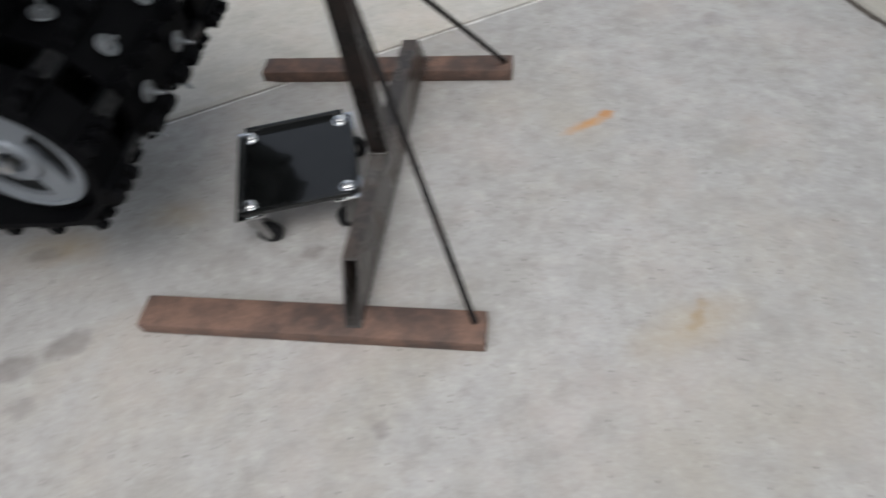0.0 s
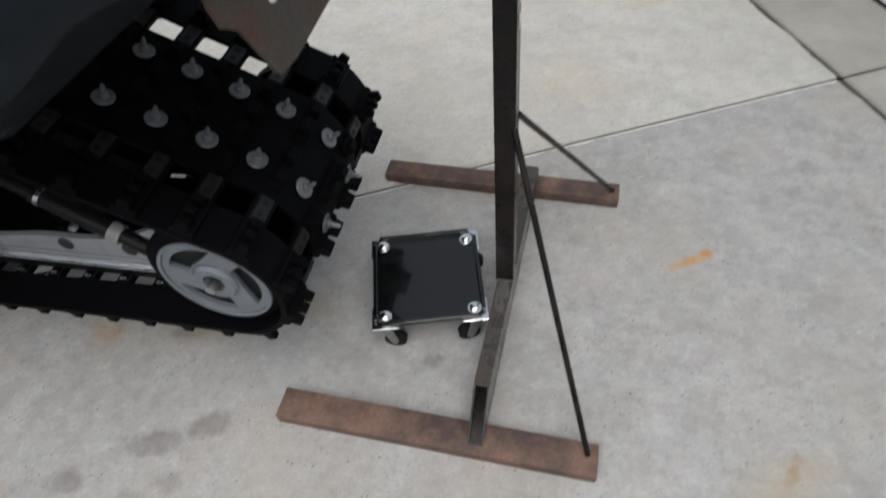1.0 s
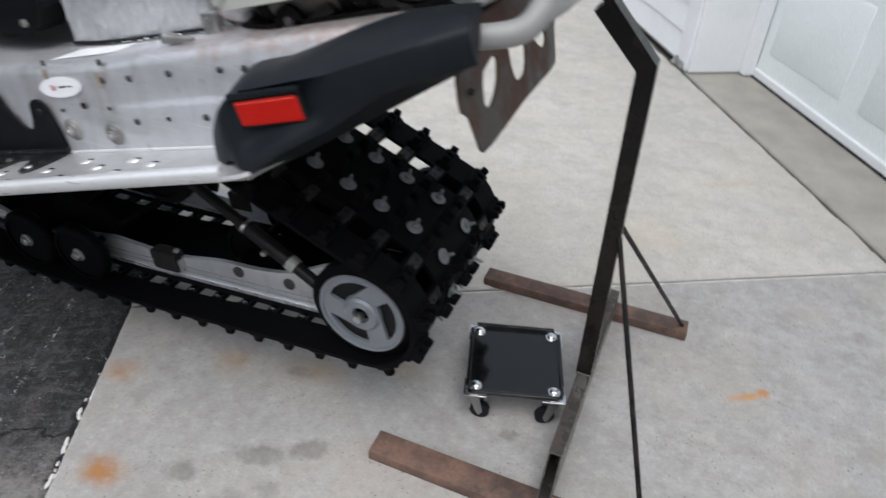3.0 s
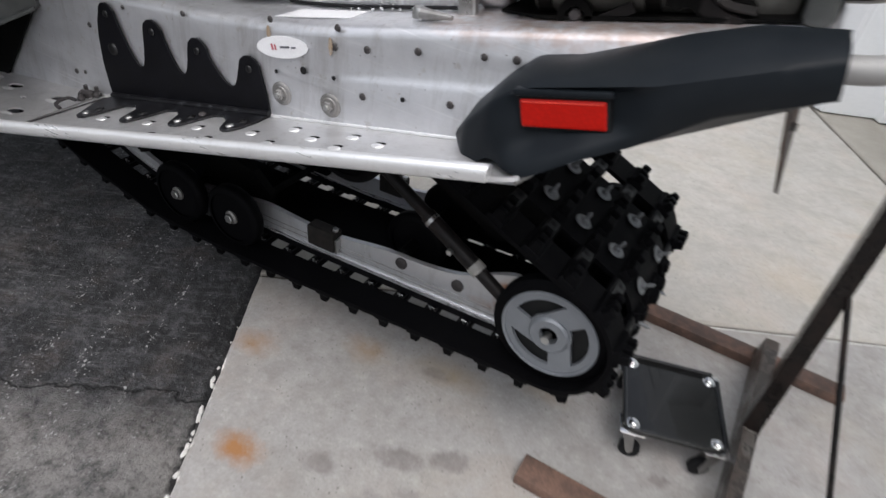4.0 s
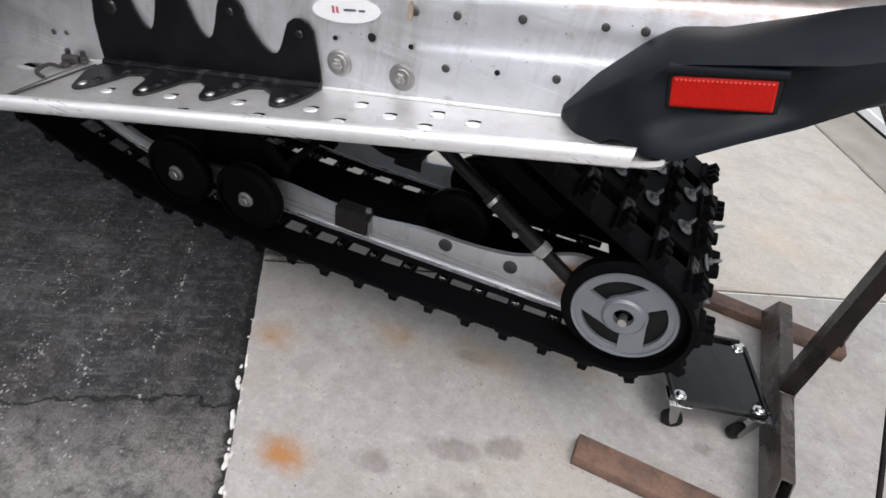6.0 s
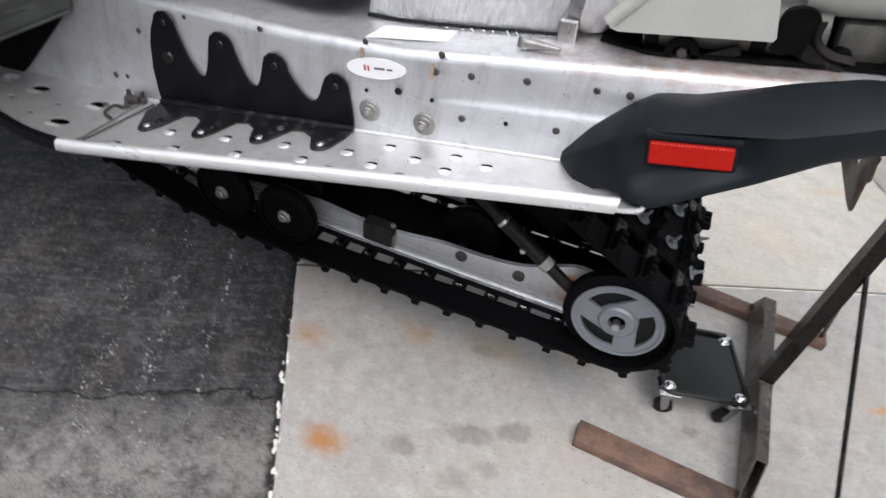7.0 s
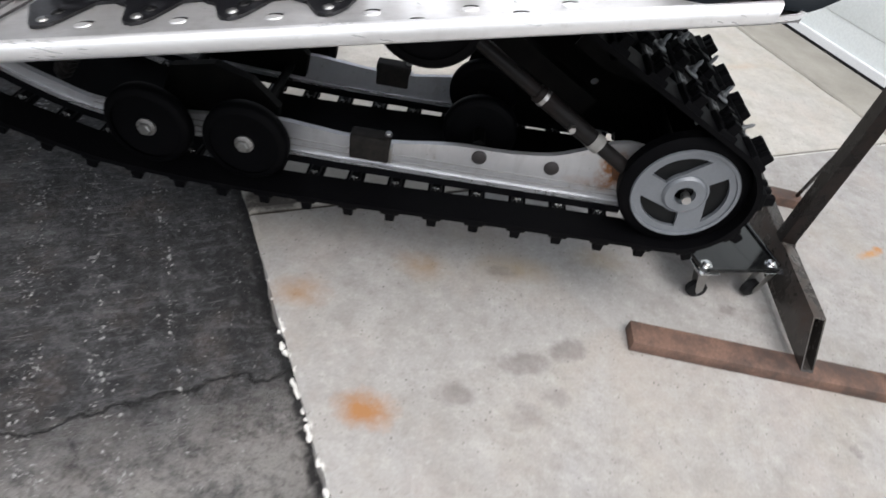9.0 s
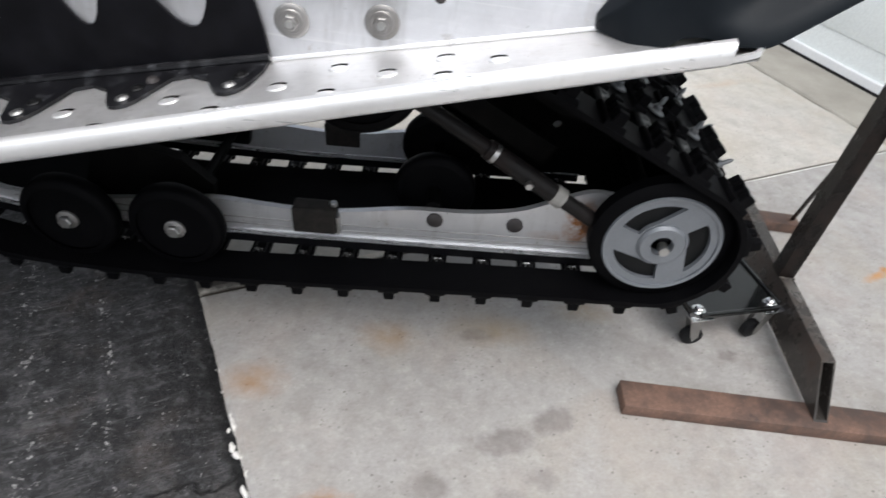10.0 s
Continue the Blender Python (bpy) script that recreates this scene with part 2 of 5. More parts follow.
def asphalt_material():
    m = shader("weathered_asphalt", (0.05, 0.05, 0.05), 0.8, 0, 0.4)
    n = Net(m)
    v = n.world()
    d = n.scaled(v, turn=(0, 0, -TURN))
    a, b, _ = n.axes(d)
    cloud = n.noise(v, 2.6, 6, 0.65)
    drag = n.noise(n.scaled(d, (8, 60, 1)), 1.0, 6, 0.75)
    lanes = n.noise(n.scaled(d, (26, 3.0, 1)), 1.0, 7, 0.7)
    patch = n.noise(v, 11.0, 9, 0.8)
    mottle = n.noise(v, 62.0, 7, 0.8)
    grit = n.noise(v, 210.0, 4, 0.75)
    stones = n.cells(v, 170.0)
    PALE_GREY, DUST, TAR = (0.165, 0.167, 0.173), (0.33, 0.315, 0.30), (0.009, 0.009, 0.010)
    c = n.mix(n.ramp(cloud, 0.32, 0.68), (0.026, 0.0262, 0.028), (0.042, 0.042, 0.045))
    c = n.mix(n.ramp(patch, 0.50, 0.62, 0.0, 0.70), c, (0.120, 0.120, 0.124))
    brown = n.noise(v, 7.0, 7, 0.75)
    c = n.mix(n.ramp(brown, 0.50, 0.66, 0.0, 0.60), c, (0.112, 0.090, 0.078))
    c = n.mix(n.ramp(patch, 0.36, 0.47, 0.85, 0.0), c, TAR)
    c = n.mix(n.ramp(drag, 0.53, 0.68, 0.0, 0.65), c, PALE_GREY)
    c = n.mix(n.ramp(drag, 0.32, 0.46, 0.70, 0.0), c, (0.014, 0.014, 0.015))
    c = n.mix(n.ramp(lanes, 0.34, 0.46, 0.60, 0.0), c, (0.015, 0.015, 0.016))
    c = n.mix(n.ramp(mottle, 0.53, 0.66, 0.0, 0.75), c, PALE_GREY)
    c = n.mix(n.ramp(mottle, 0.34, 0.46, 0.80, 0.0), c, (0.011, 0.011, 0.012))
    # dust past the crack, a darker stretch before it, next to the concrete
    uneven = n.noise(v, 6.0, 5, 0.7)
    dust = n.math("MULTIPLY", n.ramp(n.math("ADD", b, n.math("MULTIPLY", uneven, 0.16)), 0.02, 0.15, 0.95, 0.0), n.math("MULTIPLY", n.math("MULTIPLY", n.ramp(b, -1.6, -0.5, 0.25, 1.0), n.ramp(a, -2.6, -1.5, 0.1, 1.0)), n.ramp(n.noise(v, 26.0, 8, 0.8), 0.35, 0.56)))
    c = n.mix(dust, c, DUST)
    dark_stretch = n.math("ADD", a, n.math("MULTIPLY", n.math("SUBTRACT", n.noise(d, 4.0, 5, 0.65), 0.5), 0.20))
    dark_stretch = n.math("MULTIPLY", n.ramp(dark_stretch, -0.78, -0.62, 0.0, 0.50), n.ramp(b, 0.08, 0.20))
    c = n.mix(n.math("MULTIPLY", dark_stretch, n.ramp(mottle, 0.42, 0.62, 1.0, 0.35)), c, TAR)
    # pale chips: thick along two old wheel lines, thin elsewhere, none of them alike
    chip = n.noise(n.scaled(d, (1.25, 0.8, 1)), 118.0, 2, 0.5)
    fleck = n.noise(v, 230.0, 2, 0.5)
    wander = n.math("ADD", a, n.math("MULTIPLY", n.math("SUBTRACT", n.noise(d, 5.0, 4, 0.6), 0.5), 0.10))
    thick = n.ramp(n.noise(v, 9.0, 5, 0.7), 0.52, 0.70, 0.0, 0.05)
    for where, half in ((-0.935, 0.034), (-0.838, 0.028), (-0.74, 0.016)):
        lane = n.ramp(n.math("ABSOLUTE", n.math("SUBTRACT", wander, where)), half * 0.3, half, 0.105, 0.0)
        thick = n.math("MAXIMUM", thick, n.math("MULTIPLY", lane, n.ramp(n.noise(v, 15.0, 4, 0.6), 0.36, 0.52)))
    bright = n.ramp(n.math("ADD", chip, thick), 0.735, 0.765)
    bright = n.math("MAXIMUM", bright, n.math("MULTIPLY", n.ramp(n.math("ADD", fleck, n.math("MULTIPLY", thick, 0.6)), 0.70, 0.74), 0.75))
    c = n.mix(n.math("MULTIPLY", bright, 0.85), c, (0.56, 0.555, 0.545))
    c = n.mix(n.ramp(grit, 0.56, 0.70, 0.0, 0.45), c, (0.19, 0.19, 0.19))
    c = n.mix(n.ramp(grit, 0.30, 0.46, 0.55, 0.0), c, TAR)
    scrape = n.ramp(n.noise(n.scaled(d, (14, 230, 1)), 1.0, 3, 0.6), 0.62, 0.70)
    scrape = n.math("MULTIPLY", scrape, n.ramp(n.noise(v, 8.0, 3, 0.6), 0.48, 0.58))
    c = n.mix(n.math("MULTIPLY", scrape, 0.70), c, (0.24, 0.24, 0.236))
    # crumbled dark edge against the concrete
    rim = n.math("ADD", a, n.math("MULTIPLY", n.math("SUBTRACT", n.noise(d, 18.0, 6, 0.75), 0.5), 0.050))
    c = n.mix(n.math("MULTIPLY", n.ramp(rim, -0.600, -0.590, 0.0, 0.9), n.ramp(mottle, 0.50, 0.62, 1.0, 0.3)), c, TAR)
    # one long crack across the drive
    line = n.math("ADD", n.math("SUBTRACT", b, 0.062), n.math("MULTIPLY", n.math("SUBTRACT", n.noise(d, 5.0, 5, 0.65), 0.5), 0.15))
    crack = n.math("MULTIPLY", n.ramp(n.math("ABSOLUTE", line), 0.0008, 0.0055, 1.0, 0.0), n.ramp(mottle, 0.30, 0.46))
    c = n.mix(n.math("MULTIPLY", crack, 0.92), c, (0.006, 0.006, 0.006))
    n.put(c, n.b.inputs["Base Color"])
    h = n.math("ADD", n.math("MULTIPLY", stones, 0.9), n.math("ADD", n.math("ADD", grit, n.math("MULTIPLY", mottle, 4.5)), n.math("MULTIPLY", crack, -2.0)))
    n.bump(h, 0.8, 0.004)
    n.put(n.ramp(grit, 0.3, 0.7, 0.62, 0.9), n.b.inputs["Roughness"])
    return m


def aluminium_material(name, base, rough, grain=(4, 200, 200), dirt=0.5, metal=0.85, rust=()):
    m = shader(name, base, rough, metal)
    n = Net(m)
    v = n.place()
    lines = n.noise(n.scaled(v, grain), 1.0, 3, 0.6)
    cloud = n.noise(v, 7.0, 6, 0.65)
    spots = n.noise(v, 55.0, 4, 0.7)
    c = n.mix(n.ramp(cloud, 0.35, 0.72, 0.0, dirt), base, tuple(x * 0.62 for x in base))
    c = n.mix(n.ramp(spots, 0.60, 0.74, 0.0, dirt * 0.8), c, (base[0] * 0.55, base[1] * 0.5, base[2] * 0.43))
    runs = n.noise(n.scaled(v, (26, 26, 3.5)), 1.0, 6, 0.7)
    c = n.mix(n.ramp(runs, 0.52, 0.74, 0.0, dirt * 0.75), c, (base[0] * 0.45, base[1] * 0.43, base[2] * 0.40))
    specks = n.cells(v, 75.0)
    c = n.mix(n.math("MULTIPLY", n.ramp(specks, 0.06, 0.12, dirt, 0.0), n.ramp(spots, 0.48, 0.55)), c, (base[0] * 0.2, base[1] * 0.18, base[2] * 0.16))
    scuff = n.noise(n.scaled(v, (3, 40, 130), (0, 14, 0)), 1.0, 3, 0.6)
    c = n.mix(n.ramp(scuff, 0.62, 0.72, 0.0, dirt * 0.5), c, tuple(min(1.0, x * 1.3) for x in base))
    for x, z, rx, rz, power in rust:
        a, _, h = n.axes(v)
        far = n.math("ADD", n.math("POWER", n.math("DIVIDE", n.math("SUBTRACT", a, x), rx), 2.0), n.math("POWER", n.math("DIVIDE", n.math("SUBTRACT", h, z), rz), 2.0))
        f = n.math("MULTIPLY", n.ramp(far, 0.1, 1.0, power, 0.0), n.ramp(n.noise(v, 45.0, 6, 0.7), 0.34, 0.58))
        c = n.mix(n.math("MINIMUM", f, 1.0), c, (0.36, 0.15, 0.05))
    n.put(c, n.b.inputs["Base Color"])
    n.put(n.math("ADD", n.ramp(lines, 0.3, 0.7, rough - 0.07, rough + 0.1), n.ramp(cloud, 0.4, 0.7, 0.0, 0.14)), n.b.inputs["Roughness"])
    dents = n.noise(n.scaled(v, (2.2, 6, 6)), 1.0, 2, 0.5)
    n.bump(n.math("ADD", lines, n.math("ADD", n.math("MULTIPLY", cloud, 7.0), n.math("MULTIPLY", dents, 26.0))), 0.13, 0.0015)
    return m


def rusty_material(name, steel, rust, amount=(0.4, 0.6), rough=0.65, metal=0.3, scale=14.0, spec=0.5):
    m = shader(name, steel, rough, metal, spec)
    n = Net(m)
    v = n.place()
    f = n.noise(v, scale, 8, 0.7)
    fine = n.noise(v, 160.0, 4, 0.7)
    c = n.mix(n.ramp(f, *amount), steel, rust)
    c = n.mix(n.ramp(fine, 0.35, 0.7, 0.4, 0.0), c, tuple(x * 0.35 for x in rust))
    n.put(c, n.b.inputs["Base Color"])
    n.put(n.ramp(f, *amount, metal, 0.0), n.b.inputs["Metallic"])
    n.put(n.ramp(f, *amount, rough - 0.2, rough + 0.15), n.b.inputs["Roughness"])
    n.bump(fine, 0.3, 0.001)
    return m


def rubber_material(name, base, dusty, rough=0.6, spec=0.3):
    return worn(name, base, dusty, rough, 0.0, 24.0, (0.5, 0.85), spec, 0.3, 300.0)


def reflector_material():
    m = shader("red_reflector_plastic", (0.46, 0.009, 0.005), 0.30, 0, 0.25, 0.0)
    n = Net(m)
    v = n.place()
    cube = n.cells(v, 230.0)
    n.put(n.mix(n.ramp(cube, 0.1, 0.6), (0.50, 0.010, 0.005), (0.42, 0.008, 0.004)), n.b.inputs["Base Color"])
    n.bump(cube, 0.12, 0.001)
    return m


def foil_material():
    m = shader("crinkled_heat_foil", (0.72, 0.72, 0.73), 0.28, 0.95)
    n = Net(m)
    v = n.place()
    folds = n.noise(n.scaled(v, (95, 95, 30)), 1.0, 7, 0.75)
    n.put(n.mix(n.ramp(folds, 0.3, 0.7), (0.55, 0.55, 0.57), (0.93, 0.93, 0.94)), n.b.inputs["Base Color"])
    n.bump(n.math("ADD", folds, n.math("MULTIPLY", n.noise(v, 120.0, 5, 0.7), 0.4)), 0.9, 0.006)
    return m


CONCRETE = concrete_material("broom_finished_concrete", (0.95, 0.94, 0.925))
PALE = concrete_material("paler_cream_concrete", (1.26, 1.24, 1.165), 0.45)
APRON = worn("older_brown_concrete", (0.40, 0.375, 0.33), (0.31, 0.29, 0.25), 0.8, 0, 7, (0.35, 0.7), 0.4, 0.4, 150)
ASPHALT = asphalt_material()
TUNNEL = aluminium_material("dull_tunnel_aluminium", (0.79, 0.795, 0.82), 0.36, (4, 200, 200), 0.75, 0.80,
                            ((-0.22, 0.746, 0.09, 0.018, 0.35), (-0.12, 0.771, 0.09, 0.020, 0.45), (-0.03, 0.793, 0.09, 0.022, 0.45), (0.06, 0.815, 0.09, 0.022, 0.45)))
BOARD = aluminium_material("bright_board_aluminium", (0.66, 0.655, 0.655), 0.38, (4, 160, 160), 0.50, 0.75)
EDGE = aluminium_material("polished_edge_aluminium", (0.86, 0.86, 0.86), 0.30, (3, 260, 260), 0.25, 0.6)
RAIL = aluminium_material("slide_rail_aluminium", (0.66, 0.665, 0.68), 0.34, (3, 220, 220), 0.55, 0.6,
                          ((-0.094, 0.284, 0.036, 0.048, 1.5), (-0.12, 0.250, 0.06, 0.014, 0.35)))
LIP = aluminium_material("polished_rail_lip", (0.80, 0.805, 0.82), 0.24, (3, 260, 260), 0.35, 0.75)
WHEELBACK = worn("dark_grey_wheel_web", (0.004, 0.0045, 0.005), (0.008, 0.0085, 0.009), 0.55, 0, 60, (0.35, 0.7), 0.2)
CAST = worn("grey_painted_wheel", (0.19, 0.205, 0.225), (0.165, 0.178, 0.195), 0.34, 0.25, 22, (0.4, 0.8), 0.5, 0.05)
TRACK = rubber_material("track_rubber", (0.0020, 0.0020, 0.0026), (0.004, 0.004, 0.0045), 0.6, 0.06)
TYRE = rubber_material("idler_tyre_rubber", (0.002, 0.002, 0.0026), (0.004, 0.004, 0.0045), 0.55, 0.06)
BUMP = worn("worn_dark_rubber", (0.014, 0.0125, 0.0115), (0.030, 0.026, 0.023), 0.7, 0, 70, (0.4, 0.7), 0.2)
SLIDER = shader("black_slider_plastic", (0.003, 0.003, 0.004), 0.5, 0, 0.12)
TAIL = worn("charcoal_grey_plastic", (0.0080, 0.0108, 0.0140), (0.0115, 0.0145, 0.0178), 0.44, 0, 30, (0.35, 0.7), 0.15, 0.12, 700)
BLACK = worn("black_powder_coated_steel", (0.003, 0.003, 0.0042), (0.0065, 0.0065, 0.009), 0.42, 0, 35, (0.4, 0.7), 0.15, 0.12, 500)
# dirty black parts, and the sheets that stand in for shade
DEEP = worn("dirty_black_steel_and_shade", (0.003, 0.003, 0.003), (0.007, 0.0065, 0.006), 0.55, 0.0, 25, (0.45, 0.75), 0.05)
GLOSS = worn("glossy_black_enamel", (0.004, 0.0044, 0.0044), (0.010, 0.0105, 0.0105), 0.13, 0, 34, (0.45, 0.75), 0.36, 0.05, 260, 0.5)
ZINC = aluminium_material("zinc_plated_steel", (0.50, 0.50, 0.49), 0.28, (60, 60, 60), 0.5, 0.95)
DULL = aluminium_material("dull_bolt_steel", (0.33, 0.32, 0.31), 0.42, (60, 60, 60), 0.7, 0.8)
CLIP = aluminium_material("dark_clip_steel", (0.045, 0.045, 0.046), 0.30, (60, 60, 60), 0.7, 0.9)
CHROME = shader("chromed_steel", (0.82, 0.82, 0.82), 0.12, 1.0)
# grey tone covers both scuffs and the sky's sheen on the flat plate
SHEENBLACK = worn("scuffed_black_steel_with_sheen", (0.006, 0.006, 0.0075), (0.050, 0.052, 0.058), 0.36, 0, 70, (0.52, 0.74), 0.35, 0.12, 500)
FOOT = rusty_material("rusty_flat_bar", (0.070, 0.050, 0.044), (0.200, 0.122, 0.092), (0.40, 0.60), 0.75, 0.1, 16, 0.3)
BLACKPOST = rusty_material("blackened_steel_post", (0.006, 0.0055, 0.0055), (0.026, 0.016, 0.0125), (0.52, 0.74), 0.45, 0.1, 9, 0.25)
POST = rusty_material("dark_mill_steel", (0.075, 0.069, 0.064), (0.078, 0.052, 0.040), (0.46, 0.66), 0.42, 0.4, 15, 0.45)
GROUND = rusty_material("bare_ground_steel", (0.17, 0.16, 0.15), (0.085, 0.07, 0.06), (0.40, 0.62), 0.42, 0.6, 40, 0.5)
PLATE = rusty_material("rust_stained_plate", (0.078, 0.068, 0.060), (0.095, 0.048, 0.032), (0.44, 0.62), 0.66, 0.3, 9, 0.3)
BUMPER = aluminium_material("silver_painted_tube", (0.37, 0.365, 0.355), 0.42, (40, 40, 40), 0.25, 0.35)
ARM = rusty_material("worn_black_arm", (0.012, 0.0115, 0.0115), (0.026, 0.0175, 0.0155), (0.52, 0.74), 0.6, 0.0, 12, 0.15)
RUSTY = rusty_material("orange_rust", (0.13, 0.06, 0.035), (0.26, 0.115, 0.05), (0.35, 0.6), 0.8, 0.0, 30)
RED = reflector_material()
PRISM = shader("pale_red_prism", (0.80, 0.09, 0.06), 0.25, 0, 0.5)
STUD = aluminium_material("weathered_stud_steel", (0.215, 0.225, 0.235), 0.42, (90, 90, 90), 0.9, 0.65)
FOIL = foil_material()
WHITE = worn("white_paint", (0.88, 0.89, 0.90), (0.82, 0.83, 0.84), 0.5, 0, 6, (0.4, 0.8), 0.4, 0.06, 200)
DOOR = worn("white_steel_door", (0.885, 0.925, 0.92), (0.835, 0.88, 0.875), 0.45, 0, 4, (0.4, 0.8), 0.4, 0.10, 120)
SEAL = shader("dark_rubber_seal", (0.008, 0.008, 0.009), 0.6, 0, 0.2)
COLLAR = worn("aged_pale_plastic", (0.34, 0.33, 0.31), (0.22, 0.215, 0.20), 0.5, 0, 60)
# white of the sticker and of the painted glare patch
VINYL_GLARE = worn("white_vinyl_and_glare", (0.83, 0.83, 0.84), (0.75, 0.75, 0.76), 0.35, 0, 40, (0.5, 0.8), 0.5, 0.02)
INK = shader("dark_grey_ink", (0.10, 0.10, 0.12), 0.5)
INKRED = shader("dull_red_ink", (0.42, 0.09, 0.11), 0.5)
CREAM = worn("off_white_plastic", (0.47, 0.475, 0.44), (0.41, 0.415, 0.38), 0.4, 0, 12, (0.4, 0.75), 0.45, 0.05)
EXHAUST = worn("grimy_cast_metal", (0.11, 0.106, 0.096), (0.04, 0.037, 0.033), 0.5, 0.35, 30, (0.45, 0.75))
DIRT = worn("joint_dirt", (0.055, 0.045, 0.038), (0.10, 0.085, 0.07), 0.95, 0, 40)
RIVET = aluminium_material("darkened_rivet_steel", (0.068, 0.062, 0.062), 0.5, (60, 60, 60), 0.7, 0.5)
GREYSIDE = worn("dusty_grey_panel", (0.095, 0.10, 0.096), (0.055, 0.055, 0.053), 0.5, 0, 14, (0.35, 0.7), 0.4)
CHALK = worn("chalky_white_paint", (0.78, 0.77, 0.74), (0.62, 0.61, 0.58), 0.8, 0, 60)
STAIN = worn("rust_stained_aluminium", (0.40, 0.29, 0.19), (0.46, 0.40, 0.34), 0.5, 0.3, 120)


# ---- mesh helpers ----
def mesh(name, bm, material, smooth=None):
    bmesh.ops.recalc_face_normals(bm, faces=bm.faces)
    me = bpy.data.meshes.new(name)
    if smooth is not None:
        for f in bm.faces:
            f.smooth = True
        for e in bm.edges:
            e.smooth = len(e.link_faces) == 2 and e.calc_face_angle(0) < radians(smooth)
    bm.to_mesh(me)
    bm.free()
    me.materials.append(material)
    return me


def part(name, bm, material, parent, label="", smooth=None):
    """Links bm as one mesh object under parent."""
    me = bm if isinstance(bm, bpy.types.Mesh) else mesh(name, bm, material, smooth)
    ob = new(name, me)
    ob.parent = parent
    if label:
        tagged(ob, label)
    return ob


def thing(name, label, category, place=(0, 0, 0), group="", kind=""):
    ob = tagged(new(name), label, category, group, kind)
    ob.location = place
    ob.empty_display_size = 0.05
    return ob


def block(size, at=(0, 0, 0), bevel=0.0, turn=None, bm=None, taper=1.0):
    bm = bm or bmesh.new()
    m = Matrix.Translation(at) @ (turn or Matrix()) @ Matrix.Diagonal((*size, 1))
    made = bmesh.ops.create_cube(bm, size=1.0, matrix=m)["verts"]
    if taper != 1.0:
        inv = m.inverted()
        for v in made:
            q = inv @ v.co
            if q.z > 0:
                v.co = m @ Vector((q.x * taper, q.y * taper, q.z))
    if bevel:
        edges = list({e for v in made for e in v.link_edges})
        bmesh.ops.bevel(bm, geom=edges, offset=bevel, segments=2, affect="EDGES", profile=0.5)
    return bm


def lathe(profile, at=(0, 0, 0), axis="y", steps=32, bm=None, turn=None):
    """Spins (radius, along) pairs round an axis."""
    bm = bm or bmesh.new()
    rot = {"z": Matrix(), "y": Matrix.Rotation(radians(90), 4, "X"), "x": Matrix.Rotation(radians(90), 4, "Y")}[axis]
    m = Matrix.Translation(at) @ (turn or rot)
    rings = []
    for r, h in profile:
        if r < 1e-6:
            rings.append([bm.verts.new(m @ Vector((0, 0, h)))])
        else:
            rings.append([bm.verts.new(m @ Vector((r * math.cos(2 * math.pi * i / steps), r * math.sin(2 * math.pi * i / steps), h))) for i in range(steps)])
    for p, q in zip(rings, rings[1:]):
        for i in range(steps):
            j = (i + 1) % steps
            if len(p) == 1 and len(q) > 1:
                bm.faces.new((p[0], q[i], q[j]))
            elif len(q) == 1 and len(p) > 1:
                bm.faces.new((p[i], p[j], q[0]))
            elif len(p) > 1:
                bm.faces.new((p[i], p[j], q[j], q[i]))
    return bm


def sweep(points, radius, steps=14, bm=None, caps=True, square=None, roll=0.0):
    """A tube (or, with square=(w, h), a rectangular bar) along a line of points."""
    bm = bm or bmesh.new()
    pts = [Vector(p) for p in points]
    if square:
        w, h = square[0] / 2, square[1] / 2
        shape = [(-w, -h), (w, -h), (w, h), (-w, h)]
    else:
        shape = [(math.cos(2 * math.pi * i / steps), math.sin(2 * math.pi * i / steps)) for i in range(steps)]
    up = Vector((0, 0, 1))
    first = (pts[1] - pts[0]).normalized()
    side = first.cross(up)
    side = side.normalized() if side.length > 0.05 else Vector((1, 0, 0))
    rings = []
    for i, p in enumerate(pts):
        if i == 0:
            t = first
        elif i == len(pts) - 1:
            t = (pts[i] - pts[i - 1]).normalized()
        else:
            t = ((pts[i] - pts[i - 1]).normalized() + (pts[i + 1] - pts[i]).normalized()).normalized()
        side = (side - t * side.dot(t)).normalized()
        over = side.cross(t).normalized()
        r = 1.0 if square else (radius[i] if isinstance(radius, (list, tuple)) else radius)
        cr, sr = math.cos(roll), math.sin(roll)
        rings.append([bm.verts.new(p + side * (r * (a * cr - b * sr)) + over * (r * (a * sr + b * cr))) for a, b in shape])
    k = len(shape)
    for p, q in zip(rings, rings[1:]):
        for i in range(k):
            bm.faces.new((p[i], p[(i + 1) % k], q[(i + 1) % k], q[i]))
    if caps:
        bm.faces.new(rings[0])
        bm.faces.new(rings[-1][::-1])
    return bm


def smooth_line(points, steps=8):
    """A Catmull-Rom line through the points."""
    p = [Vector(q) for q in points]
    p = [2 * p[0] - p[1]] + p + [2 * p[-1] - p[-2]]
    out = []
    for i in range(1, len(p) - 2):
        for s in range(steps):
            t = s / steps
            a, b, c, d = p[i - 1], p[i], p[i + 1], p[i + 2]
            out.append(0.5 * (2 * b + (c - a) * t + (2 * a - 5 * b + 4 * c - d) * t * t + (3 * b - a - 3 * c + d) * t ** 3))
    out.append(p[-2])
    return out


def ring2d(x, y, r, n=12, ry=None, turn=0.0):
    ry = ry or r
    c, s = math.cos(turn), math.sin(turn)
    pts = [(r * math.cos(2 * math.pi * i / n), ry * math.sin(2 * math.pi * i / n)) for i in range(n)]
    return [(x + a * c - b * s, y + a * s + b * c) for a, b in pts]


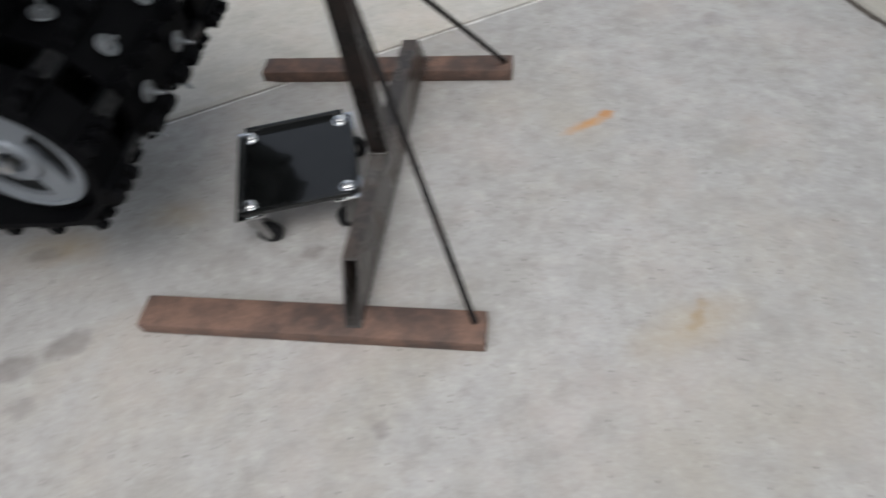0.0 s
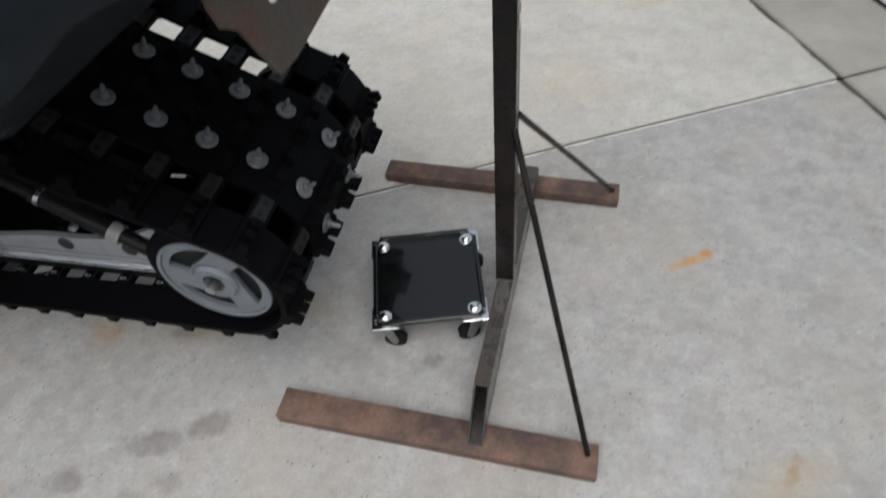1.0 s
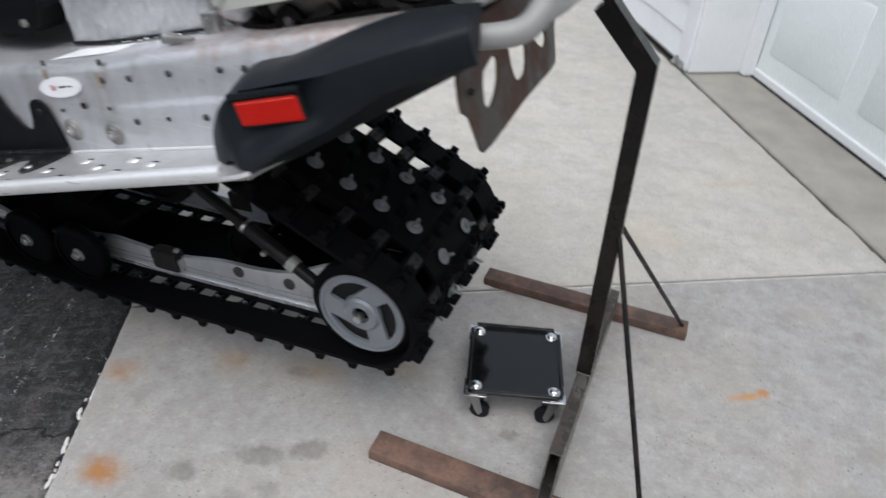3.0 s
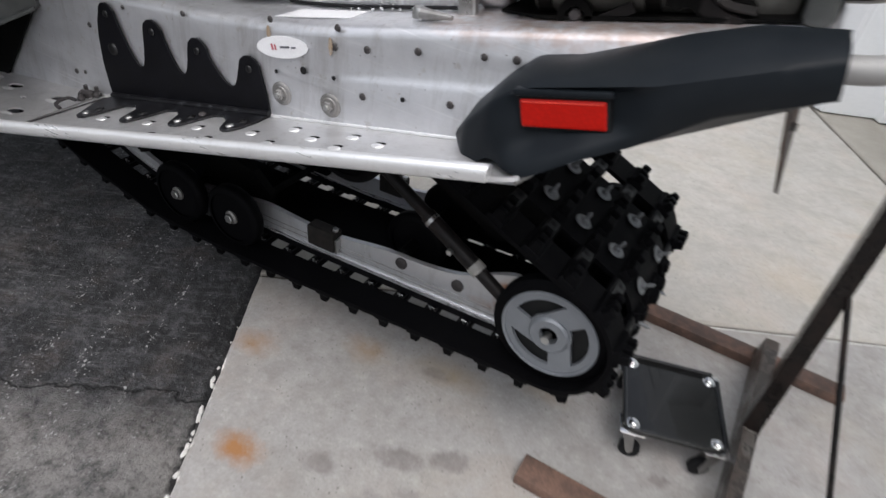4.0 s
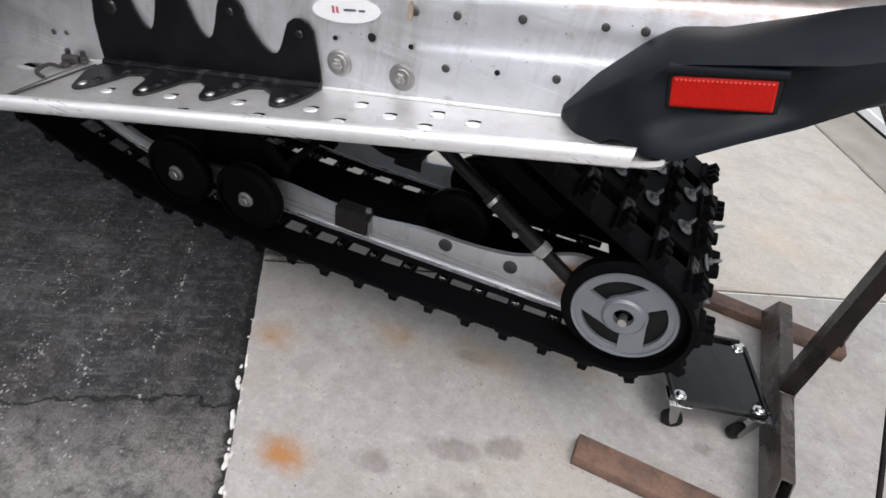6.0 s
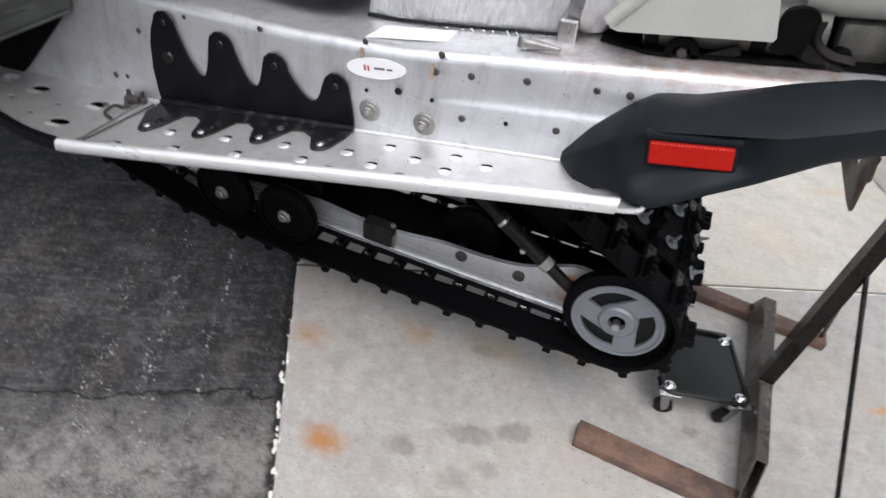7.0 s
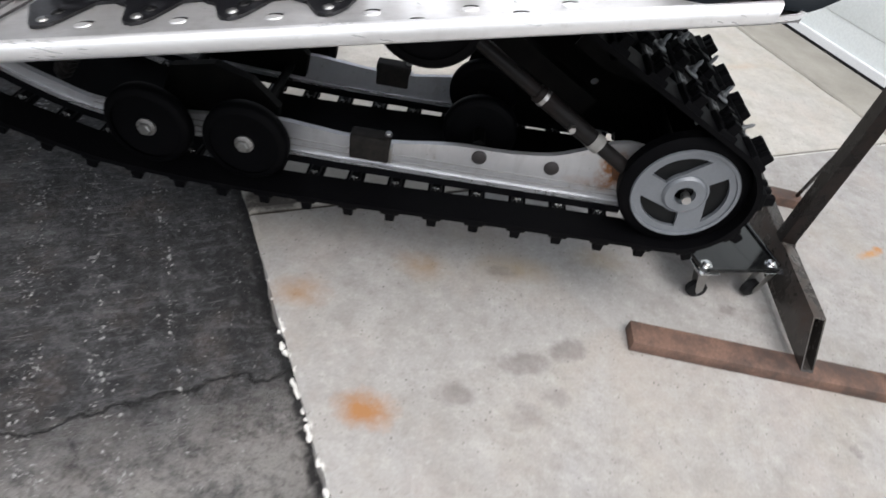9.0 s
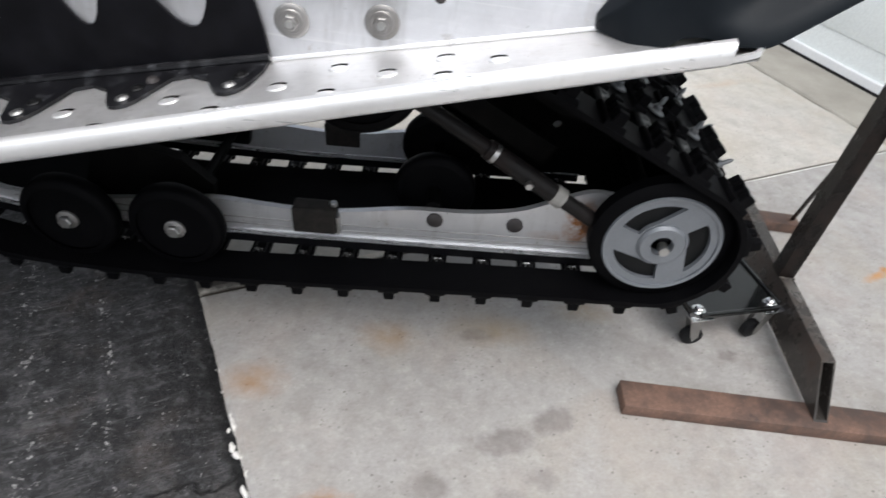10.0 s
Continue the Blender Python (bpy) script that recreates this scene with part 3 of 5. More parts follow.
def sheet(outline, holes, lay, thick, bm=None):
    """A flat plate with holes: outline and holes in two coordinates, lay(p, q, depth) gives the place."""
    flat = bmesh.new()
    edges = []
    for loop in [outline, *holes]:
        vs = [flat.verts.new((p[0], p[1], 0)) for p in loop]
        edges += [flat.edges.new((vs[i], vs[(i + 1) % len(vs)])) for i in range(len(vs))]
    bmesh.ops.triangle_fill(flat, edges=edges, use_beauty=True)
    bm = bm or bmesh.new()
    top = {v: bm.verts.new(lay(v.co.x, v.co.y, 0.0)) for v in flat.verts}
    low = {v: bm.verts.new(lay(v.co.x, v.co.y, thick)) for v in flat.verts}
    for f in flat.faces:
        bm.faces.new([top[v] for v in f.verts])
        bm.faces.new([low[v] for v in reversed(f.verts)])
    for e in flat.edges:
        if len(e.link_faces) == 1:
            a, b = e.verts
            bm.faces.new((top[a], top[b], low[b], low[a]))
    flat.free()
    return bm


def hexagon(r, h, at, axis="y", bm=None):
    return lathe([(0, 0), (r, 0), (r, h * 0.8), (r * 0.85, h), (0, h)], at, axis, 6, bm)


# ---- the ground: asphalt that reaches the horizon, concrete drive slabs, garage front ----
def build_ground():
    bm = bmesh.new()
    n = 48
    xs = [-400, -60, -12] + [-4 + 8 * i / n for i in range(n + 1)] + [12, 60, 400]
    grid = [[bm.verts.new((x, y, -0.030)) for y in xs] for x in xs]
    for i in range(len(xs) - 1):
        for j in range(len(xs) - 1):
            bm.faces.new((grid[i][j], grid[i + 1][j], grid[i + 1][j + 1], grid[i][j + 1]))
    for v in bm.verts:
        if abs(v.co.x) < 5 and abs(v.co.y) < 5:
            a = v.co.dot(AX)
            v.co.z = -0.011 + 0.003 * noise.noise(v.co * 2.5) if a < -0.50 else -0.11
    ob = new("ground", mesh("ground", bm, ASPHALT, 40))
    tagged(ob, "weathered dark grey asphalt with light grit and a crack", "ground", kind="structure")


def slab_mesh(a0, a1, b0, b1, ragged, material, lift=0.0):
    """A concrete slab with tooled edges; ragged breaks the edge towards the asphalt."""
    bm = bmesh.new()
    nb = max(4, int((b1 - b0) / 0.02)) if ragged else 4
    loops = []
    for inset, z in ((0.0, -0.10), (0.0, -0.006), (0.006, 0.0)):
        loop = []
        bs = [b0 + inset + (b1 - b0 - 2 * inset) * i / nb for i in range(nb + 1)]
        for b in bs[:-1]:
            w = 0.004 * noise.noise(Vector((b * 9, 3, 1))) + 0.0035 * noise.noise(Vector((b * 47, 1, 5))) if ragged else 0.0
            loop.append(drive(a0 + inset * (1.6 if ragged else 1) + w, b, z))
        loop.append(drive(a0 + inset, b1 - inset, z))
        for b in reversed(bs):
            w = 0.007 * noise.noise(Vector((b * 9, 8, 2))) + 0.004 * noise.noise(Vector((b * 40, 4, 5))) if ragged else 0.0
            loop.append(drive(a1 - inset + w, b, z))
        loops.append([bm.verts.new(p) for p in loop])
    for p, q in zip(loops, loops[1:]):
        for i in range(len(p)):
            j = (i + 1) % len(p)
            bm.faces.new((p[i], p[j], q[j], q[i]))
    bmesh.ops.triangle_fill(bm, edges=[bm.edges.get((loops[2][i], loops[2][(i + 1) % len(loops[2])])) for i in range(len(loops[2]))])
    for v in bm.verts:
        v.co.z += lift
    return mesh("slab", bm, material)


def build_drive():
    pave = thing("pavement", "pale grey broom-finished concrete drive with rust and oil stains", "driveway", kind="structure")
    for a0, a1, b0, b1, ragged in ((-0.579, 1.434, -3.2, 0.421, True), (-0.579, 1.434, 0.427, 3.6, True),
                                   (1.450, 1.80, -3.2, 0.421, False), (1.450, 1.80, 0.427, 3.6, False)):
        part("slab", slab_mesh(a0, a1, b0, b1, ragged, (PALE if b0 > 0 else CONCRETE) if ragged else APRON, 0.004 if b0 > 0 else 0.0), None, pave)
    # lumps of white paint left along the edge
    rng = random.Random(5)
    lumps = []
    for k in range(5):
        bm = bmesh.new()
        bmesh.ops.create_icosphere(bm, subdivisions=2, radius=1.0)
        for v in bm.verts:
            v.co *= 1.0 + 0.55 * noise.noise(v.co * 1.3 + Vector((k * 7, 0, 0)))
        lumps.append(mesh("paint_lump", bm, CHALK, 60))
    for b, long in ((0.134, 0.006), (0.104, 0.012), (0.090, 0.010), (0.030, 0.013), (0.012, 0.015), (-0.020, 0.007), (-0.034, 0.005),
                    (-0.048, 0.010), (-0.062, 0.013), (-0.105, 0.009), (-0.150, 0.012), (-0.185, 0.008), (0.205, 0.004), (0.250, 0.003)):
        k = rng.randrange(5)
        ob = part("paint_lump", lumps[k], None, pave)
        ob.location = drive(-0.583 + rng.uniform(-0.003, 0.002), b, -0.004)
        long *= 0.75
        wide = min(0.0042, long * 0.55)
        ob.rotation_euler, ob.scale = (0, 0, radians(TURN) + rng.uniform(-0.25, 0.25)), (wide, long, wide * 0.7)
    bm = bmesh.new()
    for a0, a1, b0, b1 in ((-0.575, 1.80, 0.419, 0.429), (1.420, 1.455, -3.2, 3.6)):
        vs = [bm.verts.new(drive(a, b, -0.007)) for a, b in ((a0, b0), (a1, b0), (a1, b1), (a0, b1))]
        bm.faces.new(vs)
    arris = bmesh.new()
    line = []
    for i in range(120):
        a = 0.05 + 1.37 * i / 119
        w = 0.0030 + 0.004 * noise.noise(Vector((a * 23, 2, 2)))
        line.append([arris.verts.new(drive(a, b, z)) for b, z in ((0.4155 - max(0.0005, w), 0.0006), (0.4158, 0.0008), (0.4215, -0.0050))])
    for p, q in zip(line, line[1:]):
        for j in (0, 1):
            arris.faces.new((p[j], q[j], q[j + 1], p[j + 1]))
    part("pale_arris", arris, CHALK, pave, "pale edge along the joint")
    part("joint_filling", bm, DIRT, pave, "dark dirt in the joints between slabs")


def build_garage():
    """A recessed sectional door in a wall of lap siding."""
    m = Matrix((( AX.x, BX.x, 0, 0), (AX.y, BX.y, 0, 0), (0, 0, 1, 0), (0, 0, 0, 1)))
    wall = thing("wall_garage", "white lap-sided garage wall beside the door", "wall", kind="structure")
    bm = block((0.30, 3.2, 2.4), m @ Vector((1.62, 3.53, 1.21)), 0, m)
    block((0.30, 6.0, 0.25), m @ Vector((1.62, -1.07, 2.285)), 0, m, bm)
    block((0.30, 3.2, 2.4), m @ Vector((1.62, -4.66, 1.21)), 0, m, bm)
    part("wall_core", bm, WHITE, wall)
    lap = block((0.02, 3.1, 0.128), (0, 0, 0), 0.003, m @ Matrix.Rotation(radians(6), 4, "Y"))
    lap = mesh("siding_board", lap, WHITE)
    for i in range(19):
        ob = part("siding_board", lap, None, wall)
        ob.location = m @ Vector((1.462, 3.54, 0.095 + 0.122 * i))
    part("corner_board", block((0.03, 0.11, 2.38), m @ Vector((1.458, 1.935, 1.20)), 0.004, m), WHITE, wall, "white corner board")
    part("base_flashing", block((0.030, 3.1, 0.008), m @ Vector((1.458, 3.53, 0.029)), 0.002, m), COLLAR, wall, "grey metal base strip")
    part("base_gap", block((0.028, 3.1, 0.022), m @ Vector((1.460, 3.53, 0.0135)), 0, m), SEAL, wall, "dark gap under the siding")
    part("jamb", block((0.29, 0.022, 2.16), m @ Vector((1.60, 1.868, 1.09)), 0.003, m), WHITE, wall, "white painted door jamb")
    part("door_stop", block((0.05, 0.045, 2.16), m @ Vector((1.715, 1.834, 1.09)), 0.006, m), WHITE, wall)
    part("bolt_end", lathe([(0, 0), (0.020, 0), (0.020, 0.006), (0.012, 0.008), (0.012, 0.03), (0, 0.034)], m @ Vector((1.43, 1.97, 0.02)), "z", 12), ZINC, wall, "galvanised anchor bolt")
    part("anchor_strap", block((0.012, 0.09, 0.03), m @ Vector((1.436, 1.945, 0.028)), 0.003, m), ZINC, wall, "galvanised strap")
    door = thing("door_garage", "closed white sectional garage door with raised panels", "garage door", kind="structure")
    for k in range(4):
        z0 = 0.035 + 0.53 * k
        section = part("door_section", block((0.045, 4.88, 0.525), m @ Vector((1.768, -0.61, z0 + 0.2625)), 0.004, m), DOOR, door)
        panel = block((0.012, 0.50, 0.33), (0, 0, 0), 0.0045, m)
        panel = mesh("panel", panel, DOOR, 30)
        for i in range(8):
            ob = part("panel", panel, None, section)
            ob.location = m @ Vector((1.7465, 1.50 - 0.61 * i, z0 + 0.265))
    part("bottom_rail", block((0.055, 4.88, 0.035), m @ Vector((1.762, -0.61, 0.028)), 0.004, m), WHITE, door, "white bottom rail")
    part("weather_seal", block((0.05, 4.88, 0.018), m @ Vector((1.757, -0.61, 0.006)), 0.004, m), SEAL, door, "dark rubber weather seal")


build_ground()
build_drive()
build_garage()

# ---- the sled ----
sled = thing("snowmobile", "snowmobile with bare aluminium tunnel, its tail lifted on a steel stand", "snowmobile", (0, 0, 0))
MID = 0.200                                   # the sled's middle line
HUB = Vector((0.0, 0.0, 0.312))


def floor_z(x):
    """Height of the running board, which rises to the rear."""
    return 0.585 + 0.25 * (x + 0.281)


def ridge_z(x):
    """Height of the tunnel's upper edge."""
    pts = ((-1.7, 0.52), (-1.1, 0.605), (-0.66, 0.652), (-0.47, 0.684), (-0.2, 0.750), (0.2, 0.850))
    for (x0, z0), (x1, z1) in zip(pts, pts[1:]):
        if x <= x1:
            return z0 + (z1 - z0) * (x - x0) / (x1 - x0)
    return pts[-1][1]


def edge_y(x):
    """Outer edge of the running board, which widens to the front."""
    return -0.141 - 0.109 * (-0.10 - x) if x > -0.95 else -0.2337 + 0.27 * (-0.95 - x)


def row_y(x):
    """The line from which the rows of holes are set out."""
    return -0.145 - 0.118 * (-0.10 - x)


WALL_Y = -0.028


def build_tunnel():
    bm = bmesh.new()
    xs = [-1.62 + 1.80 * i / 45 for i in range(46)]
    rows = []
    for x in xs:
        f, r = floor_z(x) + 0.36 * max(0.0, x + 0.12), ridge_z(x)
        rad = 0.016
        near = [(WALL_Y - 0.002, f)]
        h = r - f
        crease = 0.0065 * min(1.0, max(0.0, (x + 0.46) / 0.12))
        step = 0.0045 * min(1.0, max(0.0, (x + 0.28) / 0.10))
        for s in (0.08, 0.45, 0.495, 0.545, 0.72, 0.78):
            near.append((WALL_Y + 0.004 * s + (crease * min(1.0, (s - 0.45) / 0.09) if s > 0.45 else 0) + (step * 0.12 if s >= 0.78 else 0), f + h * s))
        for k in range(5):
            a = radians(90 * k / 4)
            near.append((WALL_Y + 0.004 + crease + step + rad - rad * math.cos(a), r - rad + rad * math.sin(a)))
        line = near + [(MID, r + 0.004)] + [(2 * MID - y, z) for y, z in reversed(near)]
        rows.append([bm.verts.new((x, y, z)) for y, z in line])
    for p, q in zip(rows, rows[1:]):
        for i in range(len(p) - 1):
            bm.faces.new((p[i], p[i + 1], q[i + 1], q[i]))
    ob = part("tunnel", bm, TUNNEL, sled, "dull scratched aluminium tunnel", 40)
    mod = ob.modifiers.new("thickness", "SOLIDIFY")
    mod.thickness, mod.offset = 0.003, 0
    return ob


tunnel = build_tunnel()


def build_board():
    """The perforated running board with its rolled bright edge."""
    xs = [-0.955 + 0.875 * i / 24 for i in range(25)]
    outline = [(x, edge_y(x) + 0.004) for x in xs] + [(-0.064, -0.132), (-0.034, WALL_Y - 0.002), (xs[0], WALL_Y - 0.002)]
    holes = []
    for k in range(6):
        x = -0.336 - 0.110 * k
        holes.append(ring2d(x, row_y(x) + 0.073 - 0.003 * k, 0.0090, 12, 0.0044))
        x = -0.283 - 0.108 * k
        holes.append(ring2d(x, row_y(x) + 0.093 + 0.004 * k, 0.0090, 12, 0.0044))
    for x in (-0.443, -0.335):
        holes.append(ring2d(x, -0.059, 0.0090, 12, 0.0044))
    for k in range(6):
        x = -0.394 - 0.110 * k
        holes.append(ring2d(x, row_y(x) + 0.047, 0.0084, 12, 0.0038))
    bm = sheet(outline, holes, lambda x, y, d: (x, y, floor_z(x) - d), 0.0007)
    board = part("running_board", bm, BOARD, sled, "perforated bright aluminium running board")
    # black sheet added below the board so the slits look shaded
    backing_outline = [(x, edge_y(x) + 0.022) for x in xs] + [(xs[-1], WALL_Y - 0.006), (xs[0], WALL_Y - 0.006)]
    part("stiffener", sheet(backing_outline, [], lambda x, y, d: (x, y, floor_z(x) - 0.0045 - d), 0.002), DEEP, board, "added black sheet standing in for shade in the slits")
    # bright dimples pressed up beside the slits
    rim = lathe([(0.0112, -0.0003), (0.0105, 0.0003), (0.0085, 0.0005), (0.004, 0.0005), (0, 0.0005)], (0, 0, 0), "z", 18)
    rim = mesh("raised_dimple", rim, EDGE, 60)
    tooth = mesh("tooth", block((0.004, 0.0045, 0.010), (0, 0, -0.004), 0.001), DULL)
    for k in range(12):
        ob = part("tooth", tooth, None, board)
        y = -0.036 - 0.0062 * k
        ob.location = (-0.0345 - 0.29 * (-WALL_Y - 0.002 + y) * -1 - 0.002, y, floor_z(-0.04) + 0.002)
    part("rear_lip", sweep([(-0.036, WALL_Y - 0.004, floor_z(-0.036) + 0.001), (-0.064, -0.130, floor_z(-0.064) + 0.001)], 0, square=(0.004, 0.006)), DULL, board, "dull folded rear lip")
    for h in holes:
        x, y = sum(p[0] for p in h) / len(h), sum(p[1] for p in h) / len(h)
        ob = part("raised_dimple", rim, None, board)
        ob.location, ob.rotation_euler, ob.scale = (x, y - 0.0094, floor_z(x) + 0.0004), (0, -math.atan(0.25), 0), (0.95, 0.64, 2)
    # rolled edge, rectangular with rounded corners, and its thinner tail
    bm = bmesh.new()
    rows = []
    for i in range(31):
        x = -0.955 + 0.862 * i / 30
        y, z = edge_y(x), floor_z(x) + 0.0130
        shape = [(0.010, -0.0105), (0.006, 0.010), (0.002, 0.0125), (-0.004, 0.0115), (-0.008, 0.006), (-0.0085, -0.006), (-0.005, -0.010), (0.002, -0.010), (0.004, -0.011), (0.010, -0.0135)]
        rows.append([bm.verts.new((x, y + a, z + b)) for a, b in shape])
    for p, q in zip(rows, rows[1:]):
        for i in range(len(p)):
            bm.faces.new((p[i], p[(i + 1) % len(p)], q[(i + 1) % len(p)], q[i]))
    bm.faces.new(rows[0])
    bm.faces.new(rows[-1])
    part("rolled_edge", bm, EDGE, board, "bright rolled aluminium edge", 50)
    tip = smooth_line([(-0.11, -0.139, 0.633), (-0.085, -0.138, 0.640), (-0.068, -0.134, 0.645), (-0.062, -0.126, 0.646)], 5)
    part("edge_tail", sweep(tip, 0, square=(0.004, 0.005)), EDGE, board)
    # front plate with larger holes, rising to the footwell
    outline = [(-0.958, edge_y(-0.95) + 0.010), (-1.15, -0.190), (-1.34, -0.140), (-1.34, WALL_Y), (-0.958, WALL_Y)]
    holes = [ring2d(x, y, 0.021, 14, 0.011) for x, y in ((-1.27, -0.010 - 0.05), (-1.179, -0.072), (-1.030, -0.074), (-1.044, -0.153))]
    holes += [ring2d(x, y, 0.008, 10, 0.005) for x, y in ((-1.10, -0.105), (-1.12, -0.150), (-1.20, -0.120))]
    front = sheet(outline, holes, lambda x, y, d: (x, y, floor_z(x) + 0.002 - 0.10 * min(0, x + 1.02) - d), 0.003)
    plate = part("front_footplate", front, BOARD, sled, "grey perforated front footplate")
    for h in holes[:4]:
        x, y = sum(p[0] for p in h) / len(h), sum(p[1] for p in h) / len(h)
        ob = part("raised_dimple", rim, None, plate)
        ob.location, ob.rotation_euler, ob.scale = (x, y - 0.0165, floor_z(x) + 0.0024 - 0.10 * min(0, x + 1.02)), (0, -math.atan(0.15), 0), (1.7, 0.55, 1)
    lip = smooth_line([(-0.95, -0.232, 0.430), (-1.05, -0.215, 0.404), (-1.16, -0.190, 0.388), (-1.34, -0.140, 0.360)], 5)
    part("front_edge", sweep(lip, 0, square=(0.012, 0.020)), BLACK, sled, "black front edge trim")
    # small clip that holds the board's front end, and the folded seam beside it
    clip = part("hold_down_clip", block((0.026, 0.014, 0.014), (-0.972, -0.052, floor_z(-0.97) + 0.009), 0.003, Matrix.Rotation(0.5, 4, "Z")), RIVET, sled, "grimy hold-down clip")
    strap = smooth_line([(-0.958, -0.118, floor_z(-0.958) + 0.004), (-0.978, -0.112, floor_z(-0.978) + 0.010), (-0.982, -0.086, floor_z(-0.982) + 0.012), (-0.962, -0.082, floor_z(-0.962) + 0.008)], 3)
    part("clip_strap", sweep(strap, 0, square=(0.006, 0.003)), RIVET, clip, "bent grimy strap")
    part("clip_nut", hexagon(0.006, 0.006, (-0.946, -0.050, floor_z(-0.946) + 0.005), "z"), RIVET, clip)
    for x, y, h in ((-0.988, -0.042, 0.020), (-0.968, -0.068, 0.014), (-0.958, -0.040, 0.018)):
        part("clip_screw", lathe([(0.0070, 0), (0.0070, h * 0.4), (0.0045, h * 0.5), (0.0040, h), (0, h)], (x, y, floor_z(x) + 0.003), "z", 10), RIVET, clip, "", 40)
    part("seam_strip", sweep([(-0.948, -0.222, floor_z(-0.948) + 0.003), (-0.926, -0.046, floor_z(-0.926) + 0.003)], 0, square=(0.003, 0.0015)), RIVET, sled)


build_board()


def build_toe_grip():
    """The bent black bracket with four fingers up the tunnel and four along the board."""
    grip = part("toe_grip", bmesh.new(), BLACK, sled, "black steel toe grip with four fingers")
    tips = ((-0.890, 0.611, 0.021), (-0.776, 0.612, 0.024), (-0.672, 0.611, 0.023), (-0.560, 0.615, 0.023))
    valleys = ((-0.823, 0.517), (-0.716, 0.538), (-0.606, 0.552))
    up = [(-0.918, floor_z(-0.918) + 0.004)]
    up += [(-0.923, 0.455), (-0.927, 0.495), (-0.924, 0.545), (-0.918, 0.574)]
    for i, (x, z, w) in enumerate(tips):
        up += [(x + w * math.cos(a), z - w + w * math.sin(a)) for a in (radians(180 - 30 * k) for k in range(7))]
        if i < 3:
            vx, vz = valleys[i]
            xr, zr = x + w, z - w
            nx, nz = tips[i + 1][0] - tips[i + 1][2], tips[i + 1][1] - tips[i + 1][2]
            up += [(xr + (vx - xr) * k / 6, vz + (zr - vz) * (1 - k / 6) ** 1.55) for k in range(1, 7)]
            up += [(vx + (nx - vx) * k / 6, vz + (nz - vz) * (k / 6) ** 3.2) for k in range(1, 6)]
    up += [(-0.528, 0.560), (-0.522, floor_z(-0.522) + 0.004)]
    part("upright_plate", sheet(up, [], lambda x, z, d: (x, WALL_Y - 0.006 + d, z), 0.004), BLACK, grip)
    down = [(-0.522, WALL_Y - 0.004), (-0.522, -0.060)]
    feet = ((-0.549, -0.110), (-0.657, -0.119), (-0.764, -0.131), (-0.873, -0.138))
    for i, (x, y) in enumerate(feet):
        w = 0.016
        down += [(x + 0.020, y + 0.020)] + [(x + w * math.cos(a), y + w + w * math.sin(a)) for a in (radians(-20 - 35 * k) for k in range(5))]
        if i < 3:
            down += [(x - 0.030, -0.072 - 0.003 * i), (x - 0.052, -0.058 - 0.003 * i), (x - 0.072, -0.062 - 0.003 * i)]
    down += [(-0.918, -0.075), (-0.918, WALL_Y - 0.004)]
    part("foot_plate", sheet(down, [], lambda x, y, d: (x, y, floor_z(x) + 0.0045 - d), 0.004), SHEENBLACK, grip, "scuffed black foot plate with painted grey sheen")
    bend = [(-0.918, WALL_Y - 0.007, floor_z(-0.918) + 0.006), (-0.522, WALL_Y - 0.007, floor_z(-0.522) + 0.006)]
    part("fold", sweep(bend, 0.0055, 10), SHEENBLACK, grip)
    rivet = mesh("rivet", lathe([(0.0072, 0), (0.0065, 0.002), (0.004, 0.003), (0, 0.0035)], (0, 0, 0), "z", 14), ZINC, 50)
    dark = mesh("rivet", lathe([(0.0082, 0), (0.0075, 0.0016), (0.0050, 0.0016), (0.0036, 0.0030), (0, 0.0032)], (0, 0, 0), "z", 14), CLIP, 50)
    for x, y in feet:
        for dx, dy, me in ((0.0, 0.016, rivet), (0.006, 0.038, dark)):
            ob = part("rivet", me, None, grip)
            ob.location, ob.rotation_euler = (x + dx, y + dy, floor_z(x + dx) + 0.005), (0, -math.atan(0.25), 0)
    grey = mesh("rivet", lathe([(0.0068, 0), (0.0060, 0.0015), (0.004, 0.002), (0, 0.0022)], (0, 0, 0), "z", 14), CLIP, 50)
    for x, z, k in ((-0.890, 0.592, 0.9), (-0.888, 0.530, 1.7), (-0.776, 0.592, 0.9), (-0.672, 0.590, 0.9), (-0.560, 0.594, 0.9)):
        ob = part("rivet", grey, None, grip)
        ob.location, ob.rotation_euler, ob.scale = (x, WALL_Y - 0.007, z), (radians(90), 0, 0), (k, k, k)
    part("screw_head", lathe([(0, 0), (0.007, 0), (0.007, 0.004), (0.0045, 0.007), (0, 0.008)], (-0.640, -0.066, floor_z(-0.640) + 0.002), "z", 14), RIVET, grip)


build_toe_grip()


